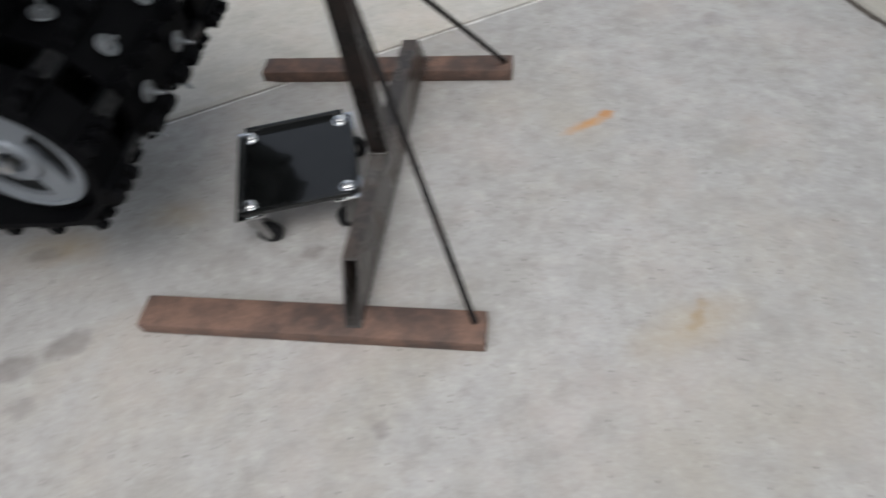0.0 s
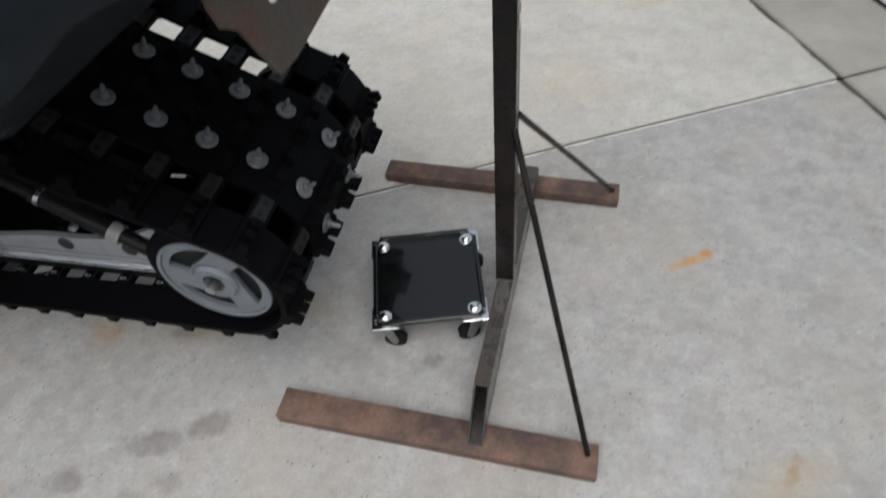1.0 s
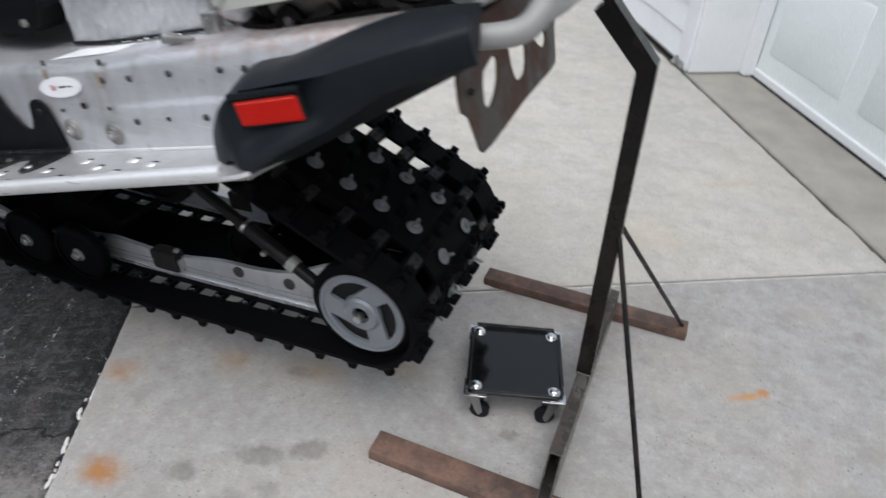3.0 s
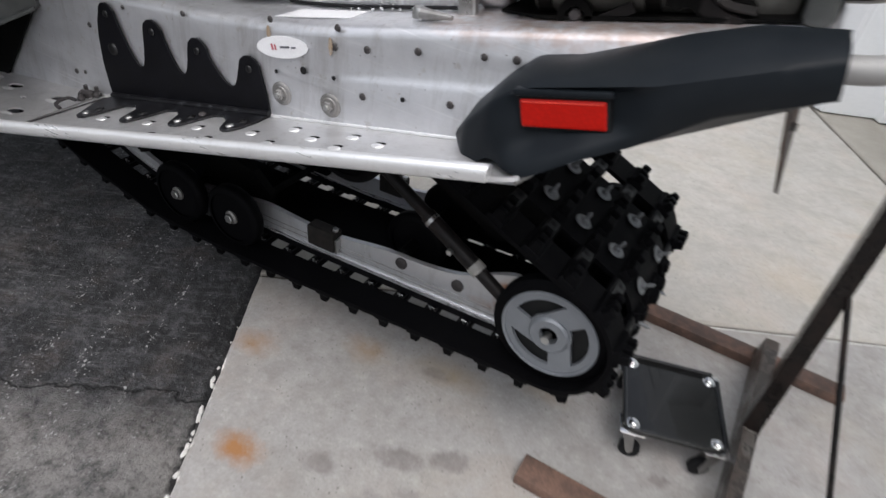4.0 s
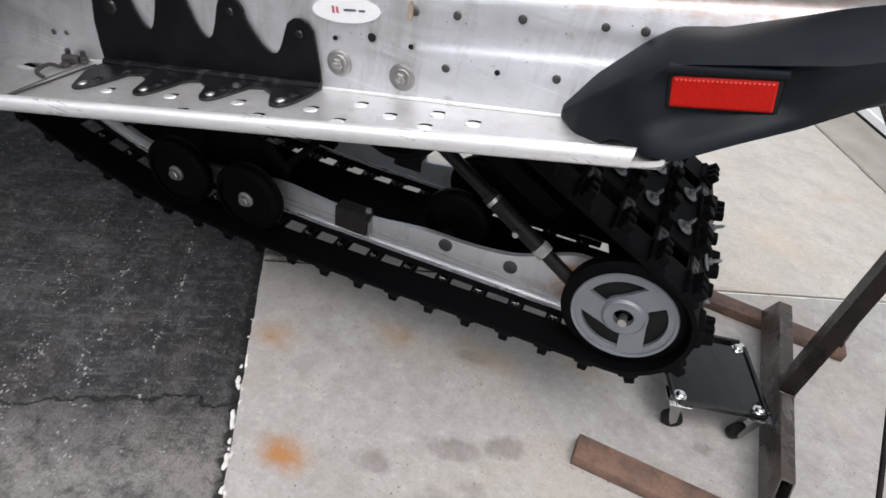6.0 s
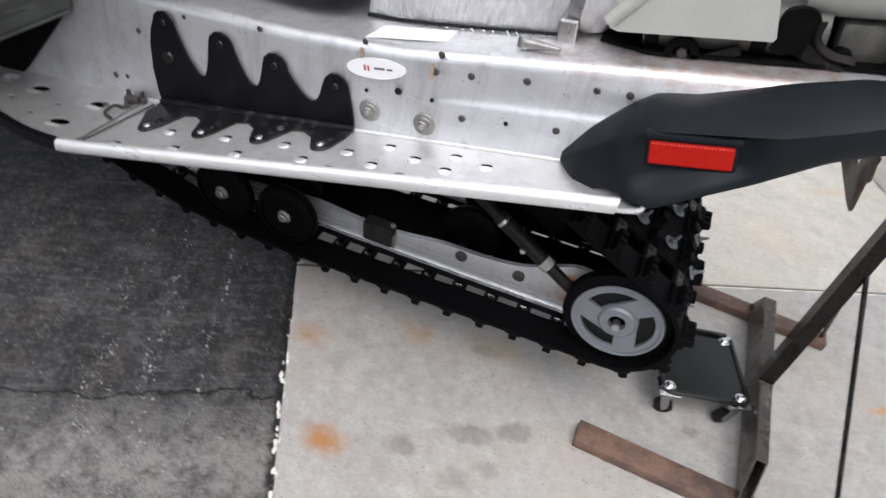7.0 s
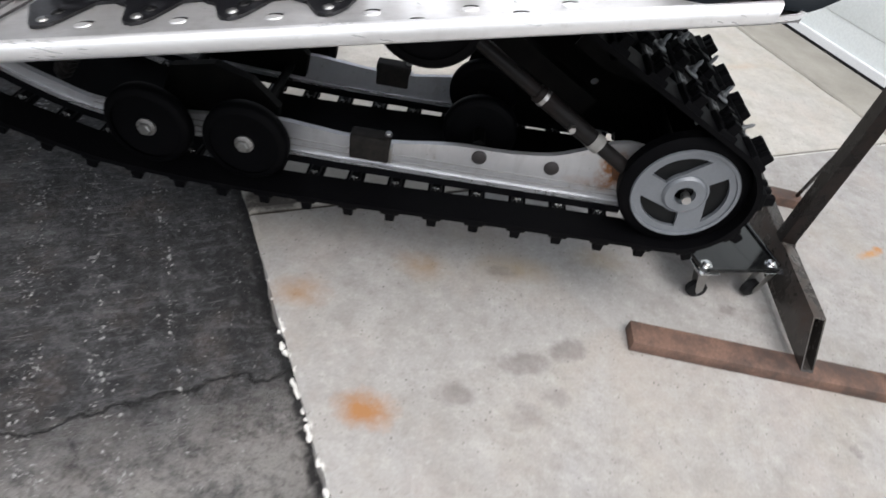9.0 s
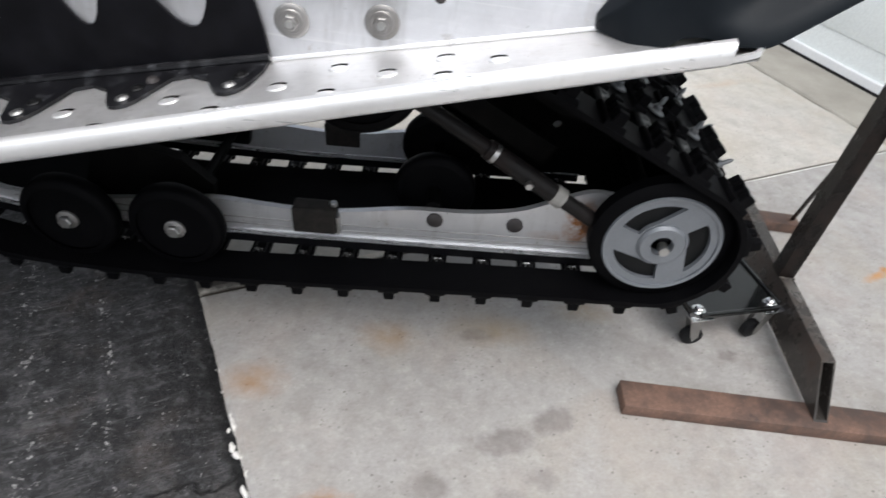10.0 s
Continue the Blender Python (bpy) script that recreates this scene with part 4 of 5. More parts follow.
def build_tunnel_fittings():
    rivet = mesh("tunnel_rivet", lathe([(0.0056, 0), (0.0050, 0.0012), (0.0035, 0.0018), (0, 0.0020)], (0, 0, 0), "z", 12), RIVET, 50)
    for x, z, s in ((-0.349, 0.683, 1), (-0.269, 0.704, 1), (-0.174, 0.725, 0.9), (-0.131, 0.734, 1), (-0.348, 0.617, 1), (-0.208, 0.652, 1),
                    (-0.403, 0.672, 1), (-0.703, 0.640, 0.9), (-0.952, 0.555, 0.9),
                    (-1.024, 0.445, 0.9), (-0.996, 0.452, 0.7), (-0.518, 0.681, 0.9), (-0.398, 0.700, 1), (-0.85, 0.612, 0.7)):
        ob = part("tunnel_rivet", rivet, None, tunnel)
        h = (z - floor_z(x)) / (ridge_z(x) - floor_z(x))
        ob.location, ob.rotation_euler, ob.scale = (x, WALL_Y + 0.004 * h - 0.003 + ((0.0065 if h > 0.52 else 0.0) * min(1.0, max(0.0, (x + 0.46) / 0.12))) , z), (radians(90), 0, 0), (s, s, 1)
    for x, z, r in ((-0.455, 0.623, 0.0058), (-0.399, 0.629, 0.0035), (-0.508, 0.605, 0.0032), (-0.281, 0.635, 0.0035)):
        part("drilled_hole", lathe([(0, 0.0), (r, 0.0), (r, 0.001), (0, 0.001)], (x, WALL_Y - 0.0015, z), "y", 14), SEAL, tunnel)
    for x, z in ((-0.499, 0.572), (-0.405, 0.584)):
        bolt = part("mount_bolt", lathe([(0, 0), (0.0185, 0), (0.0185, 0.0015), (0.0165, 0.003), (0.013, 0.003), (0.012, 0.004), (0, 0.004)], (x, WALL_Y - 0.001, z), "y", 24), DULL, sled, "dull steel bolt with washer", 40)
        part("bolt_head", hexagon(0.0085, 0.006, (x, WALL_Y - 0.0045, z)), DULL, bolt)
        part("bolt_tip", lathe([(0, 0), (0.0045, 0), (0.004, 0.004), (0, 0.004)], (x, WALL_Y - 0.010, z), "y", 12), ZINC, bolt)
    # oval sticker with unreadable writing
    decal = part("oval_sticker", sheet(ring2d(-0.496, 0.646, 0.0505, 36, 0.0165, 0.26), [], lambda x, z, d: (x, WALL_Y - 0.0015 + d, z), 0.001), VINYL_GLARE, sled, "white oval sticker")
    for x, z, w, h, mat in ((-0.514, 0.642, 0.0035, 0.009, INKRED), (-0.508, 0.643, 0.003, 0.008, INKRED), (-0.490, 0.648, 0.018, 0.003, INK), (-0.473, 0.652, 0.009, 0.0025, INK)):
        part("print_bar", block((w, 0.0006, h), (x, WALL_Y - 0.0020, z), 0, Matrix.Rotation(-0.26, 4, "Y")), mat, decal)
    # rust that has run down from two holes
    for x, z, h in ((-0.523, 0.660, 0.022), (-0.408, 0.672, 0.026)):
        part("rust_run", sheet(ring2d(x, z, 0.0035, 12, h / 2, 0.05), [], lambda a, b, d: (a, WALL_Y + 0.0008 + d, b), 0.001), STAIN, tunnel, "faint streak of rust")
    # thin bright seam where wall and board meet
    part("weld_seam", sweep([(-0.955, WALL_Y - 0.003, floor_z(-0.955) + 0.002), (-0.10, WALL_Y - 0.003, floor_z(-0.10) + 0.002)], 0.0025, 8), EDGE, tunnel)
    # pin, and a white patch that paints glare on the tunnel's top
    pin = part("latch_pin", sweep([(-0.291, 0.018, 0.7395), (-0.243, 0.014, 0.7470)], [0.009, 0.003], 14), DULL, sled, "dull metal latch pin")
    part("pin_head", lathe([(0, 0), (0.010, 0), (0.010, 0.010), (0.008, 0.014), (0, 0.014)], (-0.295, 0.019, 0.733), "z", 18), ZINC, pin, "", 40)
    part("bright_label", sheet([(-0.530, -0.004), (-0.408, 0.016), (-0.408, 0.062), (-0.522, 0.048)], [], lambda x, y, d: (x, y, ridge_z(x) + 0.0035 - d), 0.001), VINYL_GLARE, sled, "white patch standing in for glare on the tunnel")


build_tunnel_fittings()


def build_tail():
    """The moulded plastic side of the tail: rounded, with a slanted nose and a recess for the reflector."""
    def at(line, u):
        for (u0, *p), (u1, *q) in zip(line, line[1:]):
            if u <= u1:
                k = (u - u0) / (u1 - u0)
                return [a + (b - a) * k for a, b in zip(p, q)]
        return list(line[-1][1:])
    # lower edge, shoulder and upper edge: u, then x, y, z
    low = ((0.0, -0.188, -0.036, 0.612), (0.12, -0.162, -0.072, 0.613), (0.20, -0.133, -0.088, 0.619), (0.225, -0.124, -0.093, 0.634), (0.26, -0.103, -0.104, 0.643), (0.30, -0.084, -0.120, 0.643), (0.36, -0.055, -0.128, 0.649),
           (0.45, -0.007, -0.120, 0.686), (0.62, 0.044, -0.099, 0.715), (0.80, 0.108, -0.080, 0.764), (1.0, 0.203, -0.040, 0.800))
    mid = ((0.0, -0.189, -0.040, 0.622), (0.12, -0.166, -0.066, 0.655), (0.24, -0.128, -0.090, 0.703), (0.36, -0.082, -0.103, 0.741), (0.50, 0.000, -0.105, 0.769), (0.62, 0.046, -0.104, 0.784), (0.80, 0.110, -0.086, 0.809), (1.0, 0.194, -0.046, 0.838))
    high = ((0.0, -0.190, -0.033, 0.626), (0.12, -0.166, -0.034, 0.674), (0.24, -0.127, -0.034, 0.726), (0.32, -0.103, -0.034, 0.750), (0.42, -0.055, -0.026, 0.763), (0.50, -0.005, -0.021, 0.787), (0.62, 0.046, -0.018, 0.812), (0.80, 0.110, -0.012, 0.838), (1.0, 0.186, -0.004, 0.852))
    bm = bmesh.new()
    rows = []
    nu = 48
    for i in range(nu + 1):
        u = i / nu
        a, b, c = (Vector(at(line, u)) for line in (low, mid, high))
        inner = Vector((a.x, -0.034, min(a.z - 0.002, 0.640 + 0.68 * (a.x + 0.032)))) if a.x > -0.09 else a + Vector((0, 0.020, 0.002))
        row = [bm.verts.new(inner), bm.verts.new(a + Vector((0, 0.004, -0.001)))]
        for j in range(9):
            v = j / 9
            p = a.lerp(b, v) + Vector((0, -0.004 * math.sin(math.pi * v) * min(1, u / 0.2), 0))
            if 0.25 < u < 0.66 and 0.16 < v:
                k = max(0, min(1, (u - 0.25) / 0.11, (0.66 - u) / 0.12, (v - 0.16) / 0.22, (1.0 - v) / 0.10))
                p.y += (max(p.y, -0.093) - p.y) * k
            row.append(bm.verts.new(p))
        for j in range(10):
            v = j / 9
            p = b.lerp(c, v) + Vector((0, 0, 0.0045 * math.sin(math.pi * v ** 0.8) * min(1, u / 0.3)))
            row.append(bm.verts.new(p))
        row.append(bm.verts.new(c + Vector((0.002, 0.010, 0.001))))
        rows.append(row)
    for p, q in zip(rows, rows[1:]):
        for j in range(len(p) - 1):
            bm.faces.new((p[j], p[j + 1], q[j + 1], q[j]))
    for row, flip in ((rows[0], False), (rows[-1], True)):
        bm.faces.new(row if flip else row[::-1])
    bmesh.ops.recalc_face_normals(bm, faces=bm.faces)
    tail = part("tail_fairing", bm, TAIL, sled, "charcoal grey plastic tail fairing", 48)
    mod = tail.modifiers.new("thickness", "SOLIDIFY")
    mod.thickness, mod.offset = 0.004, -1
    # reflector
    a, b = Vector((-0.086, -0.0975, 0.710)), Vector((0.011, -0.0965, 0.7385))
    run = (b - a).normalized()
    centre = (a + b) / 2
    turn = Matrix.Rotation(-math.atan2(run.z, run.x), 4, "Y")
    brow = block((0.112, 0.016, 0.008), centre + turn @ Vector((0.001, -0.001, 0.0235)), 0.0028, turn)
    part("reflector_brow", brow, TAIL, tail, "ledge above the reflector", 40)
    part("reflector_frame", block((0.106, 0.012, 0.042), centre + Vector((0, 0.002, 0.001)), 0.003, turn), SEAL, tail)
    lens = part("reflector", block((0.098, 0.012, 0.033), centre, 0.003, turn), RED, tail, "red plastic reflector")
    bead = mesh("prism_bead", lathe([(0.0013, 0), (0.0010, 0.0006), (0, 0.0008)], (0, 0, 0), "y", 8), PRISM)
    for k in range(22):
        ob = part("prism_bead", bead, None, lens)
        ob.location = centre + turn @ Vector((-0.044 + 0.0042 * k, -0.0060, 0.0128))
    # far side of the tail, the same shell mirrored, and the bridge between
    me = tail.data.copy()
    for v in me.vertices:
        v.co.y = 2 * MID - v.co.y
    me.flip_normals()
    far = part("tail_fairing", me, None, sled)
    mod = far.modifiers.new("thickness", "SOLIDIFY")
    mod.thickness, mod.offset = 0.004, -1
    cowl = block((0.030, 0.36, 0.15), (0.150, MID, 0.915), 0.010, Matrix.Rotation(-0.10, 4, "Y"))
    part("tail_cowl", cowl, GREYSIDE, sled, "dusty grey panel across the tail", 40)


build_tail()


def build_bumper():
    side = [(0.10, 0.004, 0.795), (0.19, 0.004, 0.815), (0.235, 0.006, 0.828), (0.254, 0.014, 0.850), (0.260, 0.030, 0.880), (0.264, 0.060, 0.910), (0.266, 0.11, 0.920)]
    line = side + [(0.267, MID, 0.922)] + [(x, 2 * MID - y, z) for x, y, z in reversed(side)]
    part("rear_bumper", sweep(smooth_line(line, 6), 0.0145, 18), BUMPER, sled, "silver tubular rear bumper", 60)
    lower = [(0.252, 0.02, 0.844), (0.264, 0.08, 0.848), (0.268, MID, 0.848), (0.264, 0.32, 0.848), (0.252, 0.38, 0.844)]
    part("bumper_crossbar", sweep(smooth_line(lower, 6), 0.0125, 16), BUMPER, sled, "", 60)
    # rust-stained plate across the tail, cut out in four openings
    half = [(0.004, 0.812), (0.006, 0.790), (-0.014, 0.766), (-0.019, 0.745), (-0.018, 0.729), (-0.010, 0.724), (-0.001, 0.717), (0.0125, 0.670), (0.018, 0.664), (0.048, 0.661)]
    outline = half + [(MID, 0.665)] + [(2 * MID - y, z) for y, z in reversed(half)]
    side_hole = [(0.066, 0.751), (0.102, 0.758), (0.121, 0.752), (0.112, 0.728), (0.091, 0.712), (0.068, 0.705), (0.052, 0.714), (0.057, 0.737)]
    holes = [side_hole, [(2 * MID - y, z) for y, z in reversed(side_hole)], [(0.168, 0.752), (0.232, 0.752), (0.240, 0.722), (0.220, 0.698), (0.184, 0.700), (0.170, 0.722)]]
    holes = [[(p.x, p.z) for p in smooth_line([(y, 0, z) for y, z in hole + hole[:1]], 4)[:-1]] for hole in holes]
    plate = part("tail_plate", sheet(outline, holes, lambda y, z, d: (0.198 - d - 0.27 * (z - 0.666), y, z), 0.004), PLATE, sled, "rust-stained steel plate with openings")
    part("plate_bolt", hexagon(0.005, 0.005, (0.179, 0.010, 0.746), "x"), ARM, plate)


build_bumper()


def build_seat_parts():
    """What shows above the tunnel: tank foot, foil blanket, seat base, and dark metal under it."""
    foot = [(-0.90, 0.675), (-0.66, 0.684), (-0.614, 0.694), (-0.588, 0.712), (-0.577, 0.740), (-0.575, 1.00), (-0.90, 1.00)]
    tank = part("fuel_tank", sheet(foot, [], lambda x, z, d: (x, 0.040 + d, z), 0.32), BLACK, sled, "black plastic fuel tank")
    part("tank_bolt", hexagon(0.007, 0.006, (-0.617, 0.036, 0.712)), DULL, tank)
    bm = bmesh.new()
    rows = []
    for i in range(28):
        x = -0.565 + 0.325 * i / 27
        row = []
        for j in range(14):
            s = j / 13
            z = ridge_z(x) + 0.006 + 0.11 * min(1, s * 1.6)
            y = 0.075 + 0.05 * max(0, s - 0.62) / 0.38 + 0.006 * noise.noise(Vector((x * 30, s * 6, 2)))
            row.append(bm.verts.new((x, y, z + 0.003 * noise.noise(Vector((x * 45, s * 9, 7))))))
        row.append(bm.verts.new((x, 0.33, ridge_z(x) + 0.12)))
        rows.append(row)
    for p, q in zip(rows, rows[1:]):
        for j in range(len(p) - 1):
            bm.faces.new((p[j], p[j + 1], q[j + 1], q[j]))
    blanket = part("foil_blanket", bm, FOIL, sled, "crinkled silver heat foil", 70)
    mod = blanket.modifiers.new("thickness", "SOLIDIFY")
    mod.thickness = 0.004
    part("foil_tab", block((0.028, 0.012, 0.034), (-0.246, 0.060, 0.757), 0.003, Matrix.Rotation(-0.15, 4, "Y")), ZINC, blanket, "bright clamp tab")
    part("clamp_band", sweep(smooth_line([(-0.245, 0.075, 0.755), (-0.247, 0.070, 0.80), (-0.25, 0.09, 0.86)], 5), 0, square=(0.02, 0.006)), ZINC, blanket)
    part("foil_hem", sweep(smooth_line([(x, 0.072, ridge_z(x) + 0.008) for x in (-0.565, -0.50, -0.42, -0.34, -0.252)], 4), 0.0026, 8), SEAL, blanket, "dark stitched hem")
    shred = bmesh.new()
    rng = random.Random(3)
    for k in range(11):
        x = -0.46 + 0.018 * k + rng.uniform(-0.006, 0.006)
        block((rng.uniform(0.003, 0.008), 0.003, rng.uniform(0.0015, 0.0035)), (x, 0.066, ridge_z(x) + 0.006), 0, Matrix.Rotation(rng.uniform(-0.6, 0.6), 4, "Y"), shred)
    part("torn_foil", shred, CHROME, blanket, "bright torn foil edge")
    part("silver_elbow", sweep(smooth_line([(-0.236, 0.125, 0.772), (-0.222, 0.100, 0.790), (-0.190, 0.098, 0.835), (-0.165, 0.11, 0.90), (-0.16, 0.12, 0.98)], 6), [0.030] + [0.036 + 0.002 * math.sin(k * 1.9) for k in range(24)], 20), FOIL, sled, "silver wrapped pipe", 60)
    base = [(-0.190, 0.794), (-0.178, 0.793), (0.002, 0.839), (0.004, 0.844), (-0.060, 1.00), (-0.12, 1.00), (-0.160, 0.850), (-0.192, 0.800)]
    seat = part("seat_base", sheet(base, [], lambda x, z, d: (x, 0.020 + d, z), 0.34), CREAM, sled, "off-white seat base panel")
    part("rolled_lip", sweep([(-0.193, 0.024, 0.800), (-0.160, 0.024, 0.852), (-0.10, 0.024, 1.00)], 0.010, 12), CREAM, seat, "", 60)
    rear = smooth_line([(0.018, 0.085, 0.908), (0.08, 0.080, 0.922), (0.15, 0.085, 0.940), (0.22, 0.12, 0.956)], 5)
    part("seat_tail", sweep(rear, 0.044, 20), CREAM, seat, "", 60)
    can = part("muffler", sweep([(-0.150, 0.074, ridge_z(-0.15) + 0.040), (0.060, 0.074, ridge_z(0.06) + 0.040)], 0.034, 28), EXHAUST, sled, "grimy cast metal muffler", 50)
    part("muffler_ring", lathe([(0.012, 0.0), (0.020, 0.0), (0.022, 0.004), (0.022, 0.012), (0.012, 0.012)], (-0.091, 0.046, 0.785), "y", 26), DEEP, can, "grimy ring boss", 40)
    part("muffler_boss", hexagon(0.0075, 0.008, (-0.091, 0.040, 0.787)), RIVET, can)
    part("muffler_strut", sweep([(-0.086, 0.040, 0.772), (-0.062, 0.040, 0.786), (-0.026, 0.042, 0.812)], 0, square=(0.008, 0.013)), ARM, can)
    for x in (-0.146, -0.020):
        z = ridge_z(x) + 0.040
        part("muffler_band", sweep([(x, 0.074, z), (x + 0.018, 0.074, z + 0.0035)], 0.037, 28), DEEP, can)
    hanger = [(0.006, 0.822), (0.000, 0.862), (0.012, 0.878), (0.034, 0.880), (0.046, 0.868), (0.050, 0.848), (0.068, 0.838), (0.100, 0.838), (0.104, 0.820), (0.060, 0.812), (0.034, 0.826), (0.022, 0.820)]
    hang = part("seat_bracket", sheet([(p.x, p.z) for p in smooth_line([(x, 0, z) for x, z in hanger], 4)], [], lambda x, z, d: (x, 0.040 + d, z), 0.012), DEEP, sled, "black bent seat bracket", 30)
    part("bracket_lip", sweep(smooth_line([(0.046, 0.042, 0.872), (0.051, 0.038, 0.850), (0.070, 0.036, 0.840), (0.100, 0.038, 0.840)], 4), 0, square=(0.010, 0.003)), ARM, hang, "dark folded lip")
    part("bracket_bolt", hexagon(0.006, 0.006, (0.078, 0.040, 0.826)), RIVET, hang)
    part("heat_tray", sheet([(-0.200, 0.070), (-0.130, 0.034), (0.16, 0.034), (0.16, 0.36), (-0.200, 0.36)], [], lambda x, y, d: (x, y, ridge_z(x) + 0.0085 - d), 0.004), DEEP, sled, "black tray on top of the tunnel")
    part("seat_frame", sheet([(-0.215, 0.762), (0.20, 0.862), (0.20, 0.92), (-0.215, 0.80)], [], lambda x, z, d: (x, 0.112 + d, z), 0.22), DEEP, sled, "black seat frame")
    part("tail_bracket", sweep(smooth_line([(0.010, 0.06, 0.836), (0.040, 0.052, 0.836), (0.070, 0.046, 0.824), (0.092, 0.044, 0.822)], 5), 0, square=(0.022, 0.018)), ARM, sled, "grimy dark cast bracket", 40)
    housing = part("light_housing", block((0.062, 0.06, 0.052), (0.104, 0.085, 0.856), 0.010, Matrix.Rotation(-0.24, 4, "Y")), EXHAUST, sled, "grimy plastic lamp housing", 40)
    part("lamp_socket", sweep([(0.086, 0.060, 0.834), (0.086, 0.046, 0.830)], 0.015, 18), DEEP, housing, "black rubber socket")
    # front end: side panel at the footwell, and a plain front bulkhead under the hood
    panel = bmesh.new()
    near = [(-1.09, -0.036, 0.551), (-1.09, -0.036, 0.600), (-1.10, -0.038, 0.632), (-1.207, -0.20, 0.542), (-1.308, -0.20, 0.422)]
    back = [panel.verts.new(Vector(p) + Vector((-0.01, 0.02, 0))) for p in near]
    face = [panel.verts.new(p) for p in near]
    panel.faces.new(face)
    panel.faces.new(back[::-1])
    for i in range(len(near)):
        j = (i + 1) % len(near)
        panel.faces.new((face[i], face[j], back[j], back[i]))
    cowl = part("side_panel", panel, GREYSIDE, sled, "dusty grey footwell side panel")
    part("panel_lip", sweep([Vector(near[2]) + Vector((0.004, -0.004, 0)), Vector(near[3]) + Vector((0, -0.004, 0))], 0.006, 10), GREYSIDE, cowl)
    part("panel_lip", sweep([Vector(near[0]) + Vector((0, -0.004, 0)), Vector(near[4]) + Vector((0, -0.004, 0))], 0.004, 10), GREYSIDE, cowl)
    # out of view; added to keep light off the footwell and tunnel front
    over = [(-1.00, 0.755), (-0.96, 0.90), (-0.98, 1.10), (-1.42, 1.12), (-1.50, 0.745)]
    cover = sheet(over, [], lambda x, z, d: (x, -0.33 + d, z + (0.02 if d == 0 and z < 0.8 else 0.0)), 0.36)
    part("upper_cowl", cover, DEEP, sled, "unseen black cowl added to shade the footwell")
    # plain unseen front of the sled, added to block light from ahead
    hood = [(-1.36, 0.36), (-1.32, 0.80), (-1.22, 1.06), (-1.60, 1.08), (-2.10, 0.86), (-2.55, 0.52), (-2.50, 0.30)]
    bm = sheet(hood, [], lambda x, z, d: (x, -0.34 + d, z), 1.08)
    bmesh.ops.bevel(bm, geom=[e for e in bm.edges if e.is_manifold and e.calc_face_angle(0) > 0.6], offset=0.09, segments=4, affect="EDGES", profile=0.5)
    for v in bm.verts:
        k = max(0.0, (-1.42 - v.co.x) / 1.2)
        v.co.y = MID + (v.co.y - MID) * (1.0 - 0.45 * k * k)
    part("front_body", bm, DEEP, sled, "unseen black front body and hood, added for shade", 40)
    part("footwell_liner", sheet([(-1.27, floor_z(-1.27) + 0.024), (-1.105, 0.545), (-1.16, 0.56), (-1.60, 0.45), (-1.60, floor_z(-1.60) + 0.07)], [], lambda x, z, d: (x, WALL_Y - 0.008 + d, z), 0.004), DEEP, sled, "black footwell liner")


build_seat_parts()


# ---- the track and the rear suspension ----
def track_line():
    """The belt's middle line, once round, evenly stepped."""
    R = 0.104
    pts = []
    a0, a1 = radians(-86), radians(66)
    for i in range(19):
        a = a0 + (a1 - a0) * i / 18
        pts.append((HUB.x + R * math.cos(a), HUB.z + R * math.sin(a)))
    run = [(-0.05, 0.4474), (-0.15, 0.4913), (-0.25, 0.535), (-0.35, 0.572), (-0.48, 0.596), (-0.75, 0.585), (-1.10, 0.540), (-1.40, 0.505), (-1.53, 0.45),
           (-1.53, 0.36), (-1.42, 0.292), (-1.25, 0.230), (-1.10, 0.184), (-1.00, 0.161), (-0.90, 0.144), (-0.70, 0.146), (-0.50, 0.162), (-0.25, 0.187), (-0.08, 0.2015)]
    pts += run
    dense = smooth_line([(x, 0, z) for x, z in pts + [pts[0]]], 10)
    total = sum((b - a).length for a, b in zip(dense, dense[1:]))
    count = round(total / 0.0700)
    step, out, want, gone = total / (count * 4), [], 0.039, 0.0
    for a, b in zip(dense, dense[1:]):
        l = (b - a).length
        while want < gone + l and len(out) < count * 4:
            out.append(a.lerp(b, (want - gone) / l))
            want += step
        gone += l
    while len(out) < count * 4:              # the last steps run over the start again
        out.append(dense[0].lerp(dense[1], (want - gone) / (dense[1] - dense[0]).length))
        want += step
    return out, count


LINE, COUNT = track_line()
BELT_NEAR, BELT_FAR = -0.004, 2 * MID + 0.012
WIN_NEAR, WIN_FAR = 0.080, 2 * MID - 0.078


def track_frame(i):
    p, a, b = LINE[i % len(LINE)], LINE[i - 1], LINE[(i + 1) % len(LINE)]
    t = (b - a).normalized()
    n = Vector((t.z, 0, -t.x))                # away from the loop's inside
    return p, t, n


